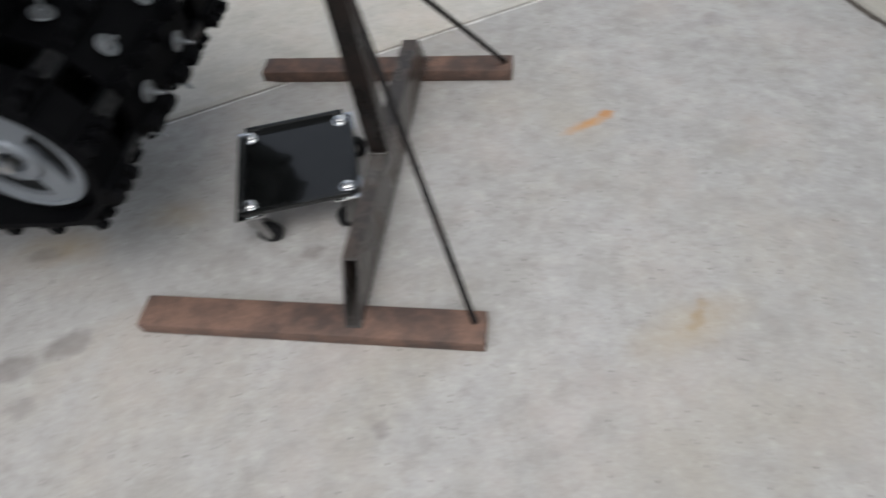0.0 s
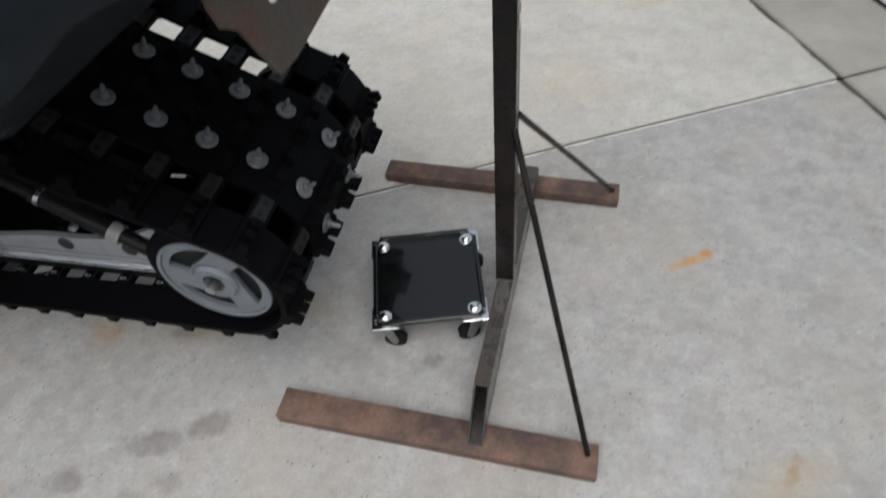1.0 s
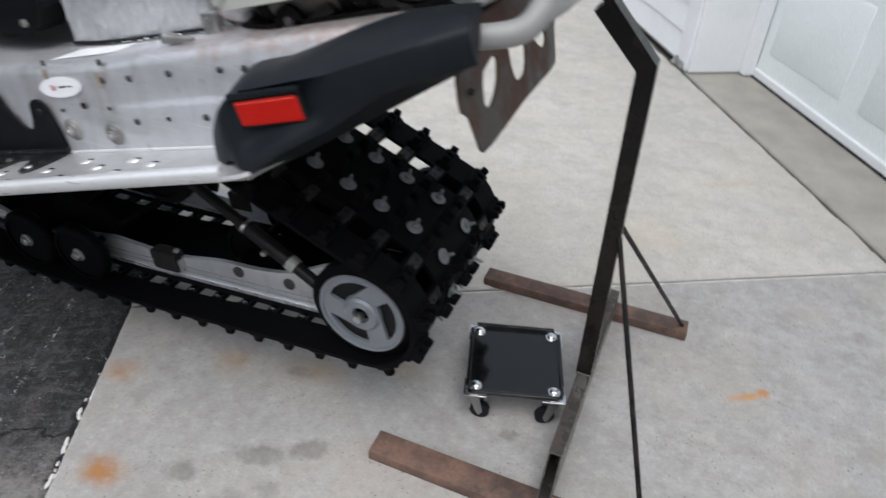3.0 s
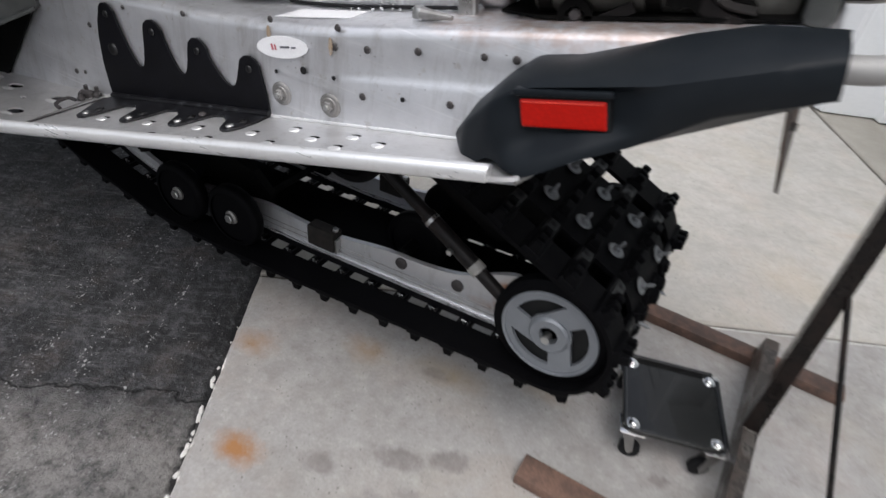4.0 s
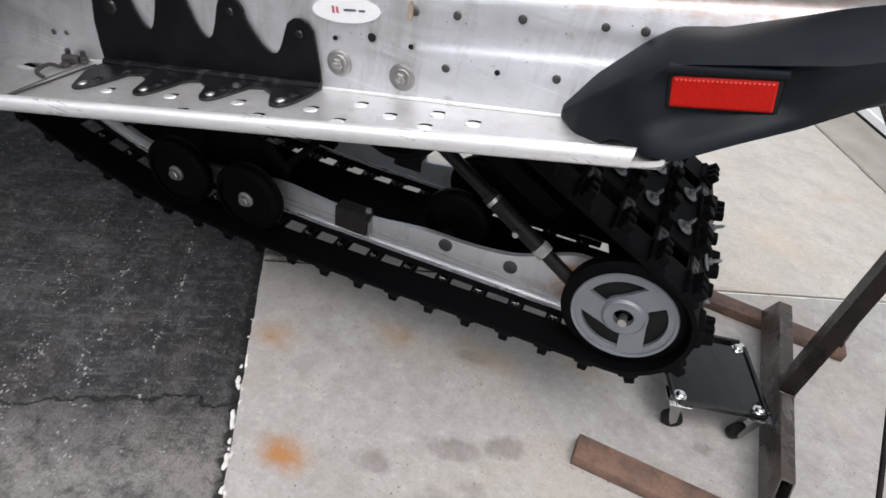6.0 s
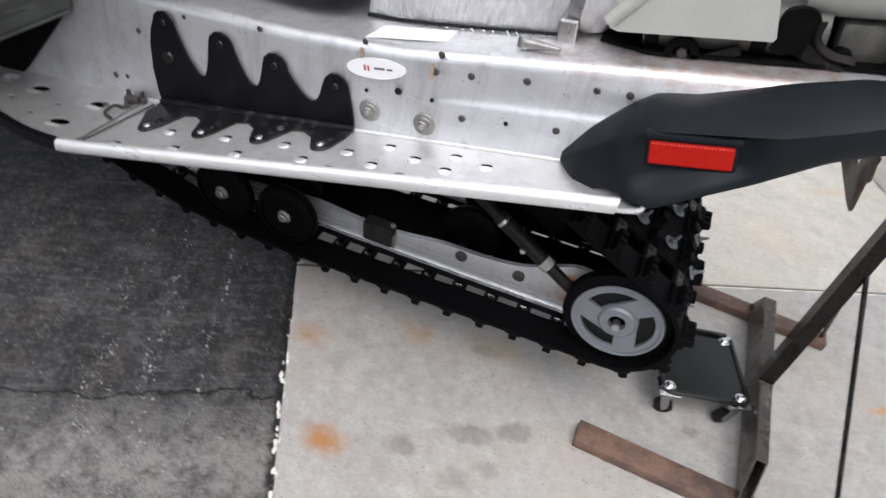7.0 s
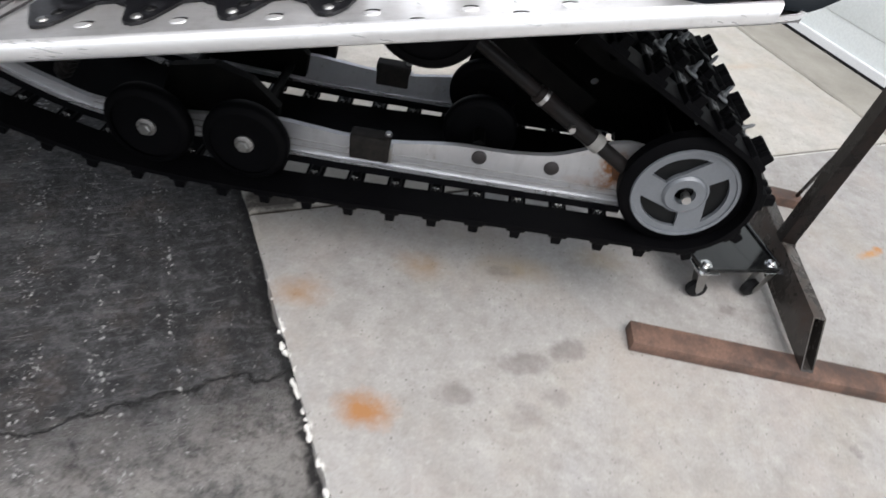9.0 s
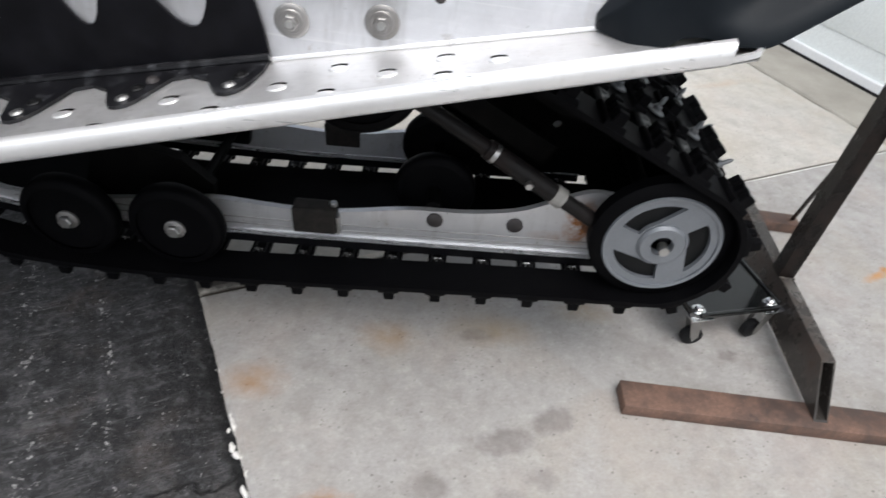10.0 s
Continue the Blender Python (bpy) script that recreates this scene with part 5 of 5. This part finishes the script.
def build_track():
    N = len(LINE)
    bm = bmesh.new()
    bands = ((BELT_NEAR, WIN_NEAR - 0.021), (WIN_NEAR + 0.021, WIN_FAR - 0.020), (WIN_FAR + 0.020, BELT_FAR))
    frames = [track_frame(i) for i in range(N)]
    for y0, y1 in bands:
        rows = []
        for p, t, n in frames:
            rows.append([bm.verts.new(p + n * h + Vector((0, y, 0))) for y, h in ((y0, -0.004), (y0, 0.004), (y1, 0.004), (y1, -0.004))])
        for i in range(N):
            p, q = rows[i], rows[(i + 1) % N]
            for j in range(4):
                bm.faces.new((p[j], p[(j + 1) % 4], q[(j + 1) % 4], q[j]))
    # rungs between the drive windows
    for y in (WIN_NEAR, WIN_FAR):
        for k in range(COUNT):
            rows = []
            for i in (4 * k - 1, 4 * k, 4 * k + 1):
                p, t, n = frames[i % N]
                if i == 4 * k - 1:
                    p = p.lerp(frames[(i + 1) % N][0], 0.18)
                if i == 4 * k + 1:
                    p = p.lerp(frames[(i - 1) % N][0], 0.18)
                rows.append([bm.verts.new(p + n * h + Vector((0, y + s, 0))) for s, h in ((-0.028, -0.0035), (-0.028, 0.0045), (0.028, 0.0045), (0.028, -0.0035))])
            for p, q in zip(rows, rows[1:]):
                for j in range(4):
                    bm.faces.new((p[j], p[(j + 1) % 4], q[(j + 1) % 4], q[j]))
            bm.faces.new(rows[0])
            bm.faces.new(rows[-1])
    track = part("track", bm, TRACK, sled, "black rubber track with studs and lugs", 30)

    def lug(width, height, teeth, base=0.024):
        b = bmesh.new()
        block((base, width, 0.010), (0, 0, 0.003), 0.002, None, b, 0.90)
        w = width / teeth
        for k in range(teeth):
            block((0.019, w * 0.70, height), (0, -width / 2 + w * (k + 0.5), height / 2), 0.002, None, b, 0.80)
        return mesh("lug", b, TRACK)
    edge_lug, mid_lug, low_lug = lug(0.060, 0.023, 3, 0.034), lug(0.080, 0.022, 2), lug(0.036, 0.016, 1)
    stud = bmesh.new()
    lathe([(0.0148, 0), (0.0150, 0.0012), (0.0138, 0.0024), (0.0100, 0.0026), (0.0080, 0.0020)], (0, 0, 0), "z", 20, stud)
    lathe([(0.0080, 0.0020), (0.0062, 0.0030), (0.0062, 0.0080), (0.0050, 0.0092), (0.0034, 0.0092), (0.0034, 0.0200), (0.0012, 0.0245), (0, 0.0248)], (0, 0, 0), "z", 10, stud)
    stud = mesh("stud", stud, STUD, 35)
    # folded clip round a rung: a plate with two pressed dimples outside, a guide fin inside
    clip = block((0.017, 0.040, 0.0035), (0, 0, 0.0035), 0.001)
    block((0.0035, 0.040, 0.012), (0.0085, 0, -0.002), 0.001, None, clip)
    block((0.0035, 0.040, 0.012), (-0.0085, 0, -0.002), 0.001, None, clip)
    guide = block((0.013, 0.004, 0.008), (0, -0.017, -0.008), 0.001, None, None, 0.8)
    block((0.013, 0.004, 0.008), (0, 0.017, -0.008), 0.001, None, guide, 0.8)
    block((0.010, 0.034, 0.002), (0, 0, -0.0052), 0, None, guide)
    # bright copy paints the glint on the lower run, dark copy the shade above
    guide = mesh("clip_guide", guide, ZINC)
    shaded_guide = guide.copy()
    shaded_guide.materials[0] = CLIP
    clip = mesh("guide_clip", clip, CLIP)
    dimple = bmesh.new()
    for y in (-0.009, 0.009):
        lathe([(0.0042, 0.0054), (0.0040, 0.0060), (0, 0.0060)], (0, y, 0), "z", 10, dimple)
    dimple = mesh("clip_dimple", dimple, SEAL)
    drive_lug = mesh("drive_lug", block((0.024, 0.012, 0.014), (0, 0, -0.006), 0.003, None, None), TRACK)

    def fix(name, me, i, y, up=0.004, turn=0.0):
        p, t, n = track_frame(i)
        ob = part(name, me, None, track)
        side = n.cross(t)
        m = Matrix((t, side, n)).transposed().to_4x4()
        ob.matrix_basis = Matrix.Translation(p + n * up + Vector((0, y, 0))) @ m @ Matrix.Rotation(turn, 4, "Z")

    for k in range(COUNT):
        i = 4 * k
        for y in (MID - 0.050, MID + 0.056):
            fix("stud", stud, i + 2, y, 0.007)
        for y in (BELT_NEAR + 0.030, BELT_FAR - 0.030):
            fix("lug", edge_lug, i, y)
        fix("lug", mid_lug, i, MID - (0.045 if k % 2 else 0.0))
        if k % 2:
            fix("lug", mid_lug, i, MID + 0.055)
        else:
            for y in (MID - 0.075, MID + 0.080):
                fix("lug", low_lug, i, y)
        for y in (WIN_NEAR, WIN_FAR):
            fix("guide_clip", clip, i, y, 0.003)
            fix("clip_dimple", dimple, i, y, 0.003)
            fix("clip_guide", guide if LINE[i].z < 0.25 else shaded_guide, i, y, 0.003)
        fix("drive_lug", drive_lug, i, WIN_FAR + 0.034, -0.004)


build_track()


def idler(name, x, y, z, r, width, label, spoked=False, cap=True):
    """A rubber-tyred idler wheel whose outer face is at y."""
    hold = part(name, lathe([(r * 0.80, 0), (r * 0.93, 0.002), (r, 0.007), (r, width - 0.007), (r * 0.93, width - 0.002), (r * 0.80, width)], (x, y + width, z), "y", 48), TYRE, sled, label, 50)
    if spoked:
        return hold
    part("disc", lathe([(0, 0.004), (r * 0.30, 0.002), (r * 0.42, 0.008), (r * 0.70, 0.010), (r * 0.81, 0.004), (r * 0.81, width - 0.004), (0, width - 0.004)], (x, y + width, z), "y", 40), TYRE, hold, "", 40)
    if cap:
        part("hub_cap", lathe([(0, 0), (0.0150, 0.0), (0.0150, 0.005), (0.0115, 0.007), (0, 0.007)], (x, y + 0.006, z), "y", 20), DULL, hold, "dull zinc hub bolt", 40)
        part("hub_bolt", hexagon(0.010, 0.007, (x, y - 0.001, z)), ZINC, hold)
    return hold


def spoke_opening(mid, lo, hi, r0, r1, n=9):
    """A curved opening between two spokes of the rear wheel."""
    a = [mid + lo + (hi - lo) * i / (n - 1) for i in range(n)]
    return [(r1 * math.cos(t), r1 * math.sin(t)) for t in a] + [(r0 * math.cos(t), r0 * math.sin(t)) for t in (mid + hi - (hi - lo) * 0.52 * i / (n - 1) for i in range(n))]


def build_rear_wheel():
    r = 0.100
    y0 = 0.012
    wheel = idler("rear_idler_wheel", 0, y0, HUB.z, r, 0.034, "rear idler wheel with black tyre", True)
    face = ring2d(0, 0, 0.081, 56)
    openings = [spoke_opening(radians(a), radians(-43), radians(41), 0.037, 0.066) for a in (120, 240, 360)]
    front = sheet(face, openings + [ring2d(0, 0, 0.0155, 20)], lambda a, b, d: (a, y0 + 0.002 + d, HUB.z + b), 0.007)
    part("wheel_face", front, CAST, wheel, "grey three-spoked wheel face")
    part("wheel_rim", lathe([(0.076, 0.006), (0.0765, -0.001), (0.081, -0.002), (0.0835, 0.002), (0.0835, 0.030)], (0, y0, HUB.z), "y", 56, None, Matrix.Translation((0, 0, 0)) @ Matrix.Rotation(radians(-90), 4, "X")), CAST, wheel, "", 40)
    part("wheel_back", lathe([(0, 0), (0.080, 0), (0.080, 0.004), (0, 0.004)], (0, y0 + 0.014, HUB.z), "y", 40), WHEELBACK, wheel, "dark grey wheel web")
    part("wheel_hub", lathe([(0.016, 0.010), (0.016, -0.003), (0.030, -0.004), (0.034, 0.0), (0.034, 0.006)], (0, y0, HUB.z), "y", 36, None, Matrix.Rotation(radians(-90), 4, "X")), CAST, wheel, "", 40)
    part("bearing", lathe([(0, 0), (0.016, 0), (0.016, 0.006), (0, 0.006)], (0, y0 + 0.016, HUB.z), "y", 24), ARM, wheel, "rusty bearing")
    part("axle_bolt", lathe([(0, 0), (0.0060, 0.001), (0.0070, 0.003), (0.0070, 0.018), (0, 0.018)], (0, y0 + 0.002, HUB.z), "y", 16), ZINC, wheel, "bright axle bolt", 40)
    idler("rear_idler_wheel", 0, 2 * MID - 0.046, HUB.z, r, 0.034, "")
    part("rear_axle", sweep([(0, y0 + 0.02, HUB.z), (0, 2 * MID - 0.02, HUB.z)], 0.012, 16), DEEP, sled, "dark rear axle")


build_rear_wheel()


def build_suspension():
    for x, z in ((-0.841, 0.217), (-0.687, 0.225)):
        idler("idler_wheel", x, 0.010, z, 0.068, 0.030, "black rubber idler wheel")
        idler("idler_wheel", x, 2 * MID - 0.040, z, 0.068, 0.030, "black rubber idler wheel")
        part("idler_axle", sweep([(x, 0.03, z), (x, 2 * MID - 0.03, z)], 0.008, 12), DEEP, sled)
    for y in (0.128, 0.262):
        idler("carrier_wheel", -0.322, y, 0.266, 0.064, 0.026, "black rubber carrier wheel", False, False)
    part("carrier_axle", sweep([(-0.322, 0.09, 0.266), (-0.322, 0.31, 0.266)], 0.011, 14), DEEP, sled, "dark cross axle")
    coil = [Vector((-0.985 + 0.006 * k / 8, 0.060 + 0.020 * math.cos(k * 0.785), 0.262 + 0.020 * math.sin(k * 0.785) + 0.0012 * k)) for k in range(34)]
    part("torsion_spring", sweep(coil, 0.0055, 8), ARM, sled, "short dark torsion spring", 60)
    # slide rails with waved upper edge, curved up at the front
    top = [(-0.035, 0.334), (-0.075, 0.340), (-0.105, 0.336), (-0.150, 0.312), (-0.200, 0.287), (-0.273, 0.272), (-0.361, 0.264), (-0.462, 0.243), (-0.537, 0.237), (-0.600, 0.238), (-0.660, 0.238), (-0.75, 0.222), (-0.86, 0.206), (-0.956, 0.202), (-1.017, 0.217), (-1.101, 0.246), (-1.25, 0.320), (-1.36, 0.385)]
    low = [(-1.37, 0.365), (-1.25, 0.288), (-1.101, 0.218), (-1.02, 0.190), (-0.958, 0.177), (-0.86, 0.172), (-0.631, 0.178), (-0.366, 0.196), (-0.059, 0.219)]
    fine = [(p.x, p.z) for p in smooth_line([(x, 0, z) for x, z in top], 4)] + [(p.x, p.z) for p in smooth_line([(x, 0, z) for x, z in low], 4)]
    for y0, sgn in ((0.078, 1), (2 * MID - 0.078, -1)):
        rail = part("slide_rail", sheet(fine, [], lambda x, z, d, y0=y0, sgn=sgn: (x, y0 + sgn * d, z), 0.010), RAIL, sled, "brushed aluminium slide rail")
        lowline = [(x, y0 + sgn * 0.004, z + 0.004) for x, z in low]
        part("rail_foot", sweep(smooth_line(lowline, 4), 0, square=(0.016, 0.010)), LIP, rail, "polished lower lip", 30)
        part("slider", sweep(smooth_line([(x, y, z - 0.010) for x, y, z in lowline], 4), 0, square=(0.018, 0.014)), SLIDER, rail, "black plastic slider", 30)
        for up in (0.019, 0.031):
            groove = [(x, y0 - sgn * 0.0006, z + up) for x, z in low[4:]]
            part("rail_groove", sweep(smooth_line(groove, 4), 0.0008, 6), DULL, rail, "extruded groove")
        for x, z in ((-0.317, 0.253), (-0.196, 0.263)):
            part("rail_bolt", lathe([(0, 0), (0.0125, 0), (0.0125, 0.003), (0.009, 0.005), (0, 0.005)], (x, y0 - sgn * 0.000, z), "y", 20), RIVET, rail, "dull steel rail bolt", 40)
        part("rail_block", block((0.066, 0.030, 0.046), (-0.497, y0 - sgn * 0.004, 0.233), 0.004, Matrix.Rotation(-0.06, 4, "Y")), BUMP, rail, "worn dark rubber bump block")
        part("block_clamp", block((0.005, 0.022, 0.032), (-0.4615, y0 - sgn * 0.003, 0.226), 0.001, Matrix.Rotation(-0.06, 4, "Y")), ZINC, rail, "bright clamp strip")
        part("block_screw", hexagon(0.006, 0.006, (-0.470, y0 - sgn * 0.004, 0.258), "z"), ZINC, rail)
        part("rear_adjuster", block((0.050, 0.012, 0.030), (-0.076, y0 - sgn * 0.004, 0.292), 0.006, Matrix.Rotation(-0.4, 4, "Y")), RUSTY, rail, "rusty axle adjuster")
    # rear swing arms, a tube with a sleeve and a pale collar on each side
    for y, sgn in ((0.045, 1), (2 * MID - 0.045, -1)):
        p = lambda k, y=y, sgn=sgn: Vector((-0.154 - 0.095 * k, y + sgn * 0.008 * k, 0.348 + 0.048 * k))
        arm = part("swing_arm", sweep([p(-0.95), p(-0.05)], 0.0115, 16), ARM, sled, "worn black swing arm", 50)
        part("arm_sleeve", sweep([p(0.05), p(1.15)], 0.0140, 16), ARM, arm, "", 50)
        part("arm_collar", sweep([p(-0.08), p(0.08)], 0.0150, 16), COLLAR, arm, "pale plastic collar", 50)
        part("arm_tube", sweep([p(1.1), p(2.9)], 0.0110, 16), ARM, arm, "", 50)
        part("arm_ring", sweep([p(1.0), p(1.06)], 0.0147, 16), ZINC, arm, "", 50)
        part("arm_bolt", hexagon(0.006, 0.008, p(0.55) + Vector((0.006, -sgn * 0.018, -0.004))), ZINC, arm)
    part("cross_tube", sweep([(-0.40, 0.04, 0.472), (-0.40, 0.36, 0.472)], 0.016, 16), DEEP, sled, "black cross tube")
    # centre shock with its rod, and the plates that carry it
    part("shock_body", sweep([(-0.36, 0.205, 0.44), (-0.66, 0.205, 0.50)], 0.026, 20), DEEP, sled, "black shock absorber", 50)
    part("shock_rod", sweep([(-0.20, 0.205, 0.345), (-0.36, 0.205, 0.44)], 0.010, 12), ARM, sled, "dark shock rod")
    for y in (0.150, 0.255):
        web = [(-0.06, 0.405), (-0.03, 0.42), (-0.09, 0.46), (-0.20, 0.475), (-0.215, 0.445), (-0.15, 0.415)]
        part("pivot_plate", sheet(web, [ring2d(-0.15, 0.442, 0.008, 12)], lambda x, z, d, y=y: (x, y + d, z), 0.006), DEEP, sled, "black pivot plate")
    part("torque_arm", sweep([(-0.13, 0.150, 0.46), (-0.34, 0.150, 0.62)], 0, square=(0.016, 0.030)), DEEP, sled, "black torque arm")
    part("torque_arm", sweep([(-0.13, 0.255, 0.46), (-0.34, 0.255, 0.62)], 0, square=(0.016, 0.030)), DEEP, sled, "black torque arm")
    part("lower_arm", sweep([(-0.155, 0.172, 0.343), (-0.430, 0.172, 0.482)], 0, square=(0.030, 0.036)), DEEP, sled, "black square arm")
    # drawn larger than the part, to paint the recess behind it in shade
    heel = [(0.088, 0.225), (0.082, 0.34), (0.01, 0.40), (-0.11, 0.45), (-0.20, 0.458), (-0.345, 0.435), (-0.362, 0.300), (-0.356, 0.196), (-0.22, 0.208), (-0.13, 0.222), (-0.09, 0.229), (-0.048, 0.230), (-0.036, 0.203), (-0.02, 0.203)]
    part("heel_plate", sheet(heel, [ring2d(-0.124, 0.322, 0.0080, 12)], lambda x, z, d: (x, 0.300 + d, z), 0.006), DEEP, sled, "black plate at the axle's far end, enlarged to blacken the gaps")
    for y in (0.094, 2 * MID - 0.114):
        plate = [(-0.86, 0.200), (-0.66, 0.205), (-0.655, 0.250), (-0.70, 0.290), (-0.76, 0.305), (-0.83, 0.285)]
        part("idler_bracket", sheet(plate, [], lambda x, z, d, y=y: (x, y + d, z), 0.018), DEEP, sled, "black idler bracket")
    idler("upper_idler_wheel", -0.440, 0.050, 0.482, 0.084, 0.030, "black rubber upper idler wheel", False, False)


build_suspension()


# ---- the lifting stand ----
def build_stand():
    stand = thing("lift_stand", "welded rusty steel lift stand on two flat feet, holding the bumper", "stand", (0, 0, 0))
    for x0, x1, y0, y1 in ((0.030, 0.554, -0.050, 0.003), (0.055, 0.560, 0.531, 0.578)):
        bm = block((x1 - x0, y1 - y0, 0.025), ((x0 + x1) / 2, (y0 + y1) / 2, 0.0130), 0.002)
        part("foot", bm, FOOT, stand, "flat rusty steel foot", 40)
    # base beam: hollow rectangular tube with both ends cut on the slant
    def ring(y_low, y_high, w, z0, z1, x):
        return [Vector((x - w, y_low, z0)), Vector((x + w, y_low, z0)), Vector((x + w, y_high, z1)), Vector((x - w, y_high, z1))]
    bm = bmesh.new()
    xa, xb = 0.3645, 0.3765
    outer = [[bm.verts.new(p) for p in ring(-0.036, 0.030, 0.0122, 0.0255, 0.105, xa)], [bm.verts.new(p) for p in ring(0.570, 0.520, 0.0142, 0.0255, 0.105, xb)]]
    inner = [[bm.verts.new(p) for p in ring(-0.034, 0.028, 0.0096, 0.0285, 0.1020, xa)], [bm.verts.new(p) for p in ring(0.568, 0.522, 0.0116, 0.0285, 0.1020, xb)]]
    for i in range(4):
        j = (i + 1) % 4
        bm.faces.new((outer[0][i], outer[0][j], outer[1][j], outer[1][i]))
        bm.faces.new((inner[0][i], inner[0][j], inner[1][j], inner[1][i]))
        for e in (0, 1):
            bm.faces.new((outer[e][i], outer[e][j], inner[e][j], inner[e][i]))
    part("base_beam", bm, POST, stand, "dark rectangular steel tube")
    foot, top, tip = Vector((0.3680, 0.250, 0.104)), Vector((0.3600, 0.250, 0.728)), Vector((0.2850, 0.248, 0.808))
    part("post", sweep([foot, top, tip], 0, square=(0.030, 0.032)), BLACKPOST, stand, "dark steel post bent at the top")
    for dy, dz, h in ((-0.004, 0.655, 0.030), (0.003, 0.622, 0.022), (-0.002, 0.590, 0.016)):
        part("scuff", block((0.0008, 0.004, h), (0.3755 + 0.008 * (0.728 - dz) / 0.62, 0.250 + dy, dz), 0, Matrix.Rotation(0.1, 4, "X")), CHALK, stand, "pale scraped paint")
    part("hook_plate", sweep([tip + Vector((0.004, 0, -0.006)), tip + Vector((0.002, 0, 0.022)), tip + Vector((-0.012, 0, 0.034))], 0, square=(0.020, 0.008)), BLACKPOST, stand)
    for end, y in ((Vector((0.538, -0.018, 0.026)), 0.236), (Vector((0.546, 0.556, 0.026)), 0.268)):
        part("brace_rod", sweep([Vector((0.376, y, 0.440)), end], 0.0048, 10), BLACKPOST, stand, "thin dark steel brace rod", 60)
    part("ground_patch", sheet(ring2d(0.3690, 0.200, 0.0112, 18, 0.036), [], lambda x, y, d: (x, y, 0.1056 - d), 0.0006), GROUND, stand, "bare ground steel by the weld")
    part("ground_patch", sheet(ring2d(0.120, 0.072, 0.045, 18, 0.026), [], lambda y, z, d: (0.3540 + 0.0170 * (y - 0.01) - d, y + 0.03, z), 0.0006), GROUND, stand)
    weld = sweep(smooth_line([foot + Vector((a, b, 0.002)) for a, b in ((-0.015, -0.019), (0.0, -0.020), (0.015, -0.019))], 4), 0.0022, 8)
    part("weld_bead", weld, POST, stand, "rough weld bead", 60)


build_stand()


# ---- the caster dolly ----
def build_dolly():
    hole = [Vector((0.129, 0.282)), Vector((0.280, 0.328)), Vector((0.326, 0.178)), Vector((0.179, 0.132))]
    mid = sum(hole, Vector((0, 0))) / 4
    turn = math.atan2(hole[1].y - hole[0].y, hole[1].x - hole[0].x)
    dolly = thing("caster_dolly", "glossy black steel dolly plate on four chrome casters", "dolly", (mid.x, mid.y, 0))
    dolly.rotation_euler = (0, 0, turn)
    h, z = 0.096, 0.086
    outline = [(-h + 0.014, -h), (h - 0.014, -h), (h, -h + 0.014), (h, h - 0.014), (h - 0.014, h), (-h + 0.014, h), (-h, h - 0.014), (-h, -h + 0.014)]
    part("plate", sheet(outline, [], lambda x, y, d: (x, y, z - d), 0.004), GLOSS, dolly)
    for sx, sy, lx, ly in ((0, 1, 2 * h - 0.024, 0.008), (0, -1, 2 * h - 0.024, 0.008), (1, 0, 0.008, 2 * h - 0.024), (-1, 0, 0.008, 2 * h - 0.024)):
        up = 0.013 if (sy == 1) else 0.009
        part("rim", block((lx, ly, up), (sx * (h - 0.003), sy * (h - 0.003), z + up / 2 - 0.004), 0.002), GLOSS, dolly)
    for sx in (-1, 1):
        for sy in (-1, 1):
            x, y = sx * 0.0775, sy * 0.0775
            a = radians((-10, 90, 190, -5)[(sx + 1) + (sy + 1) // 2])
            part("screw", lathe([(0.013, 0), (0.012, 0.0018), (0.009, 0.002), (0.0085, 0.006), (0.006, 0.008), (0, 0.008)], (x, y, z), "z", 20), CHROME, dolly, "bright washer-head screw", 40)
            caster = part("caster", lathe([(0.020, 0.0), (0.020, -0.006), (0.016, -0.012), (0.010, -0.016), (0, -0.016)], (x, y, z - 0.004), "z", 22), CHROME, dolly, "chrome swivel caster", 40)
            part("flange", block((0.046, 0.046, 0.0025), (x, y, z - 0.0056), 0.001), CHROME, caster, "chromed mounting flange")
            c = Vector((x + 0.012 * math.cos(a), y + 0.012 * math.sin(a), 0.0205))
            rot = Matrix.Rotation(a, 4, "Z")
            for s in (-1, 1):
                leg = [(-0.012, z - 0.016), (0.010, z - 0.016), (0.019, 0.026), (0.012, 0.014), (0.005, 0.024)]
                part("fork", sheet(leg, [], lambda p, q, d, s=s, rot=rot, x=x, y=y: Vector((x, y, 0)) + rot @ Vector((p, s * 0.0125 + d, q)), 0.002), DULL, caster, "dull plated fork")
            wheel = lathe([(0, -0.009), (0.015, -0.009), (0.020, -0.006), (0.020, 0.006), (0.015, 0.009), (0, 0.009)], c, "y", 26, None, Matrix.Translation((0, 0, 0)) @ rot @ Matrix.Rotation(radians(90), 4, "X"))
            part("caster_wheel", wheel, SEAL, caster, "black caster wheel", 50)


build_dolly()
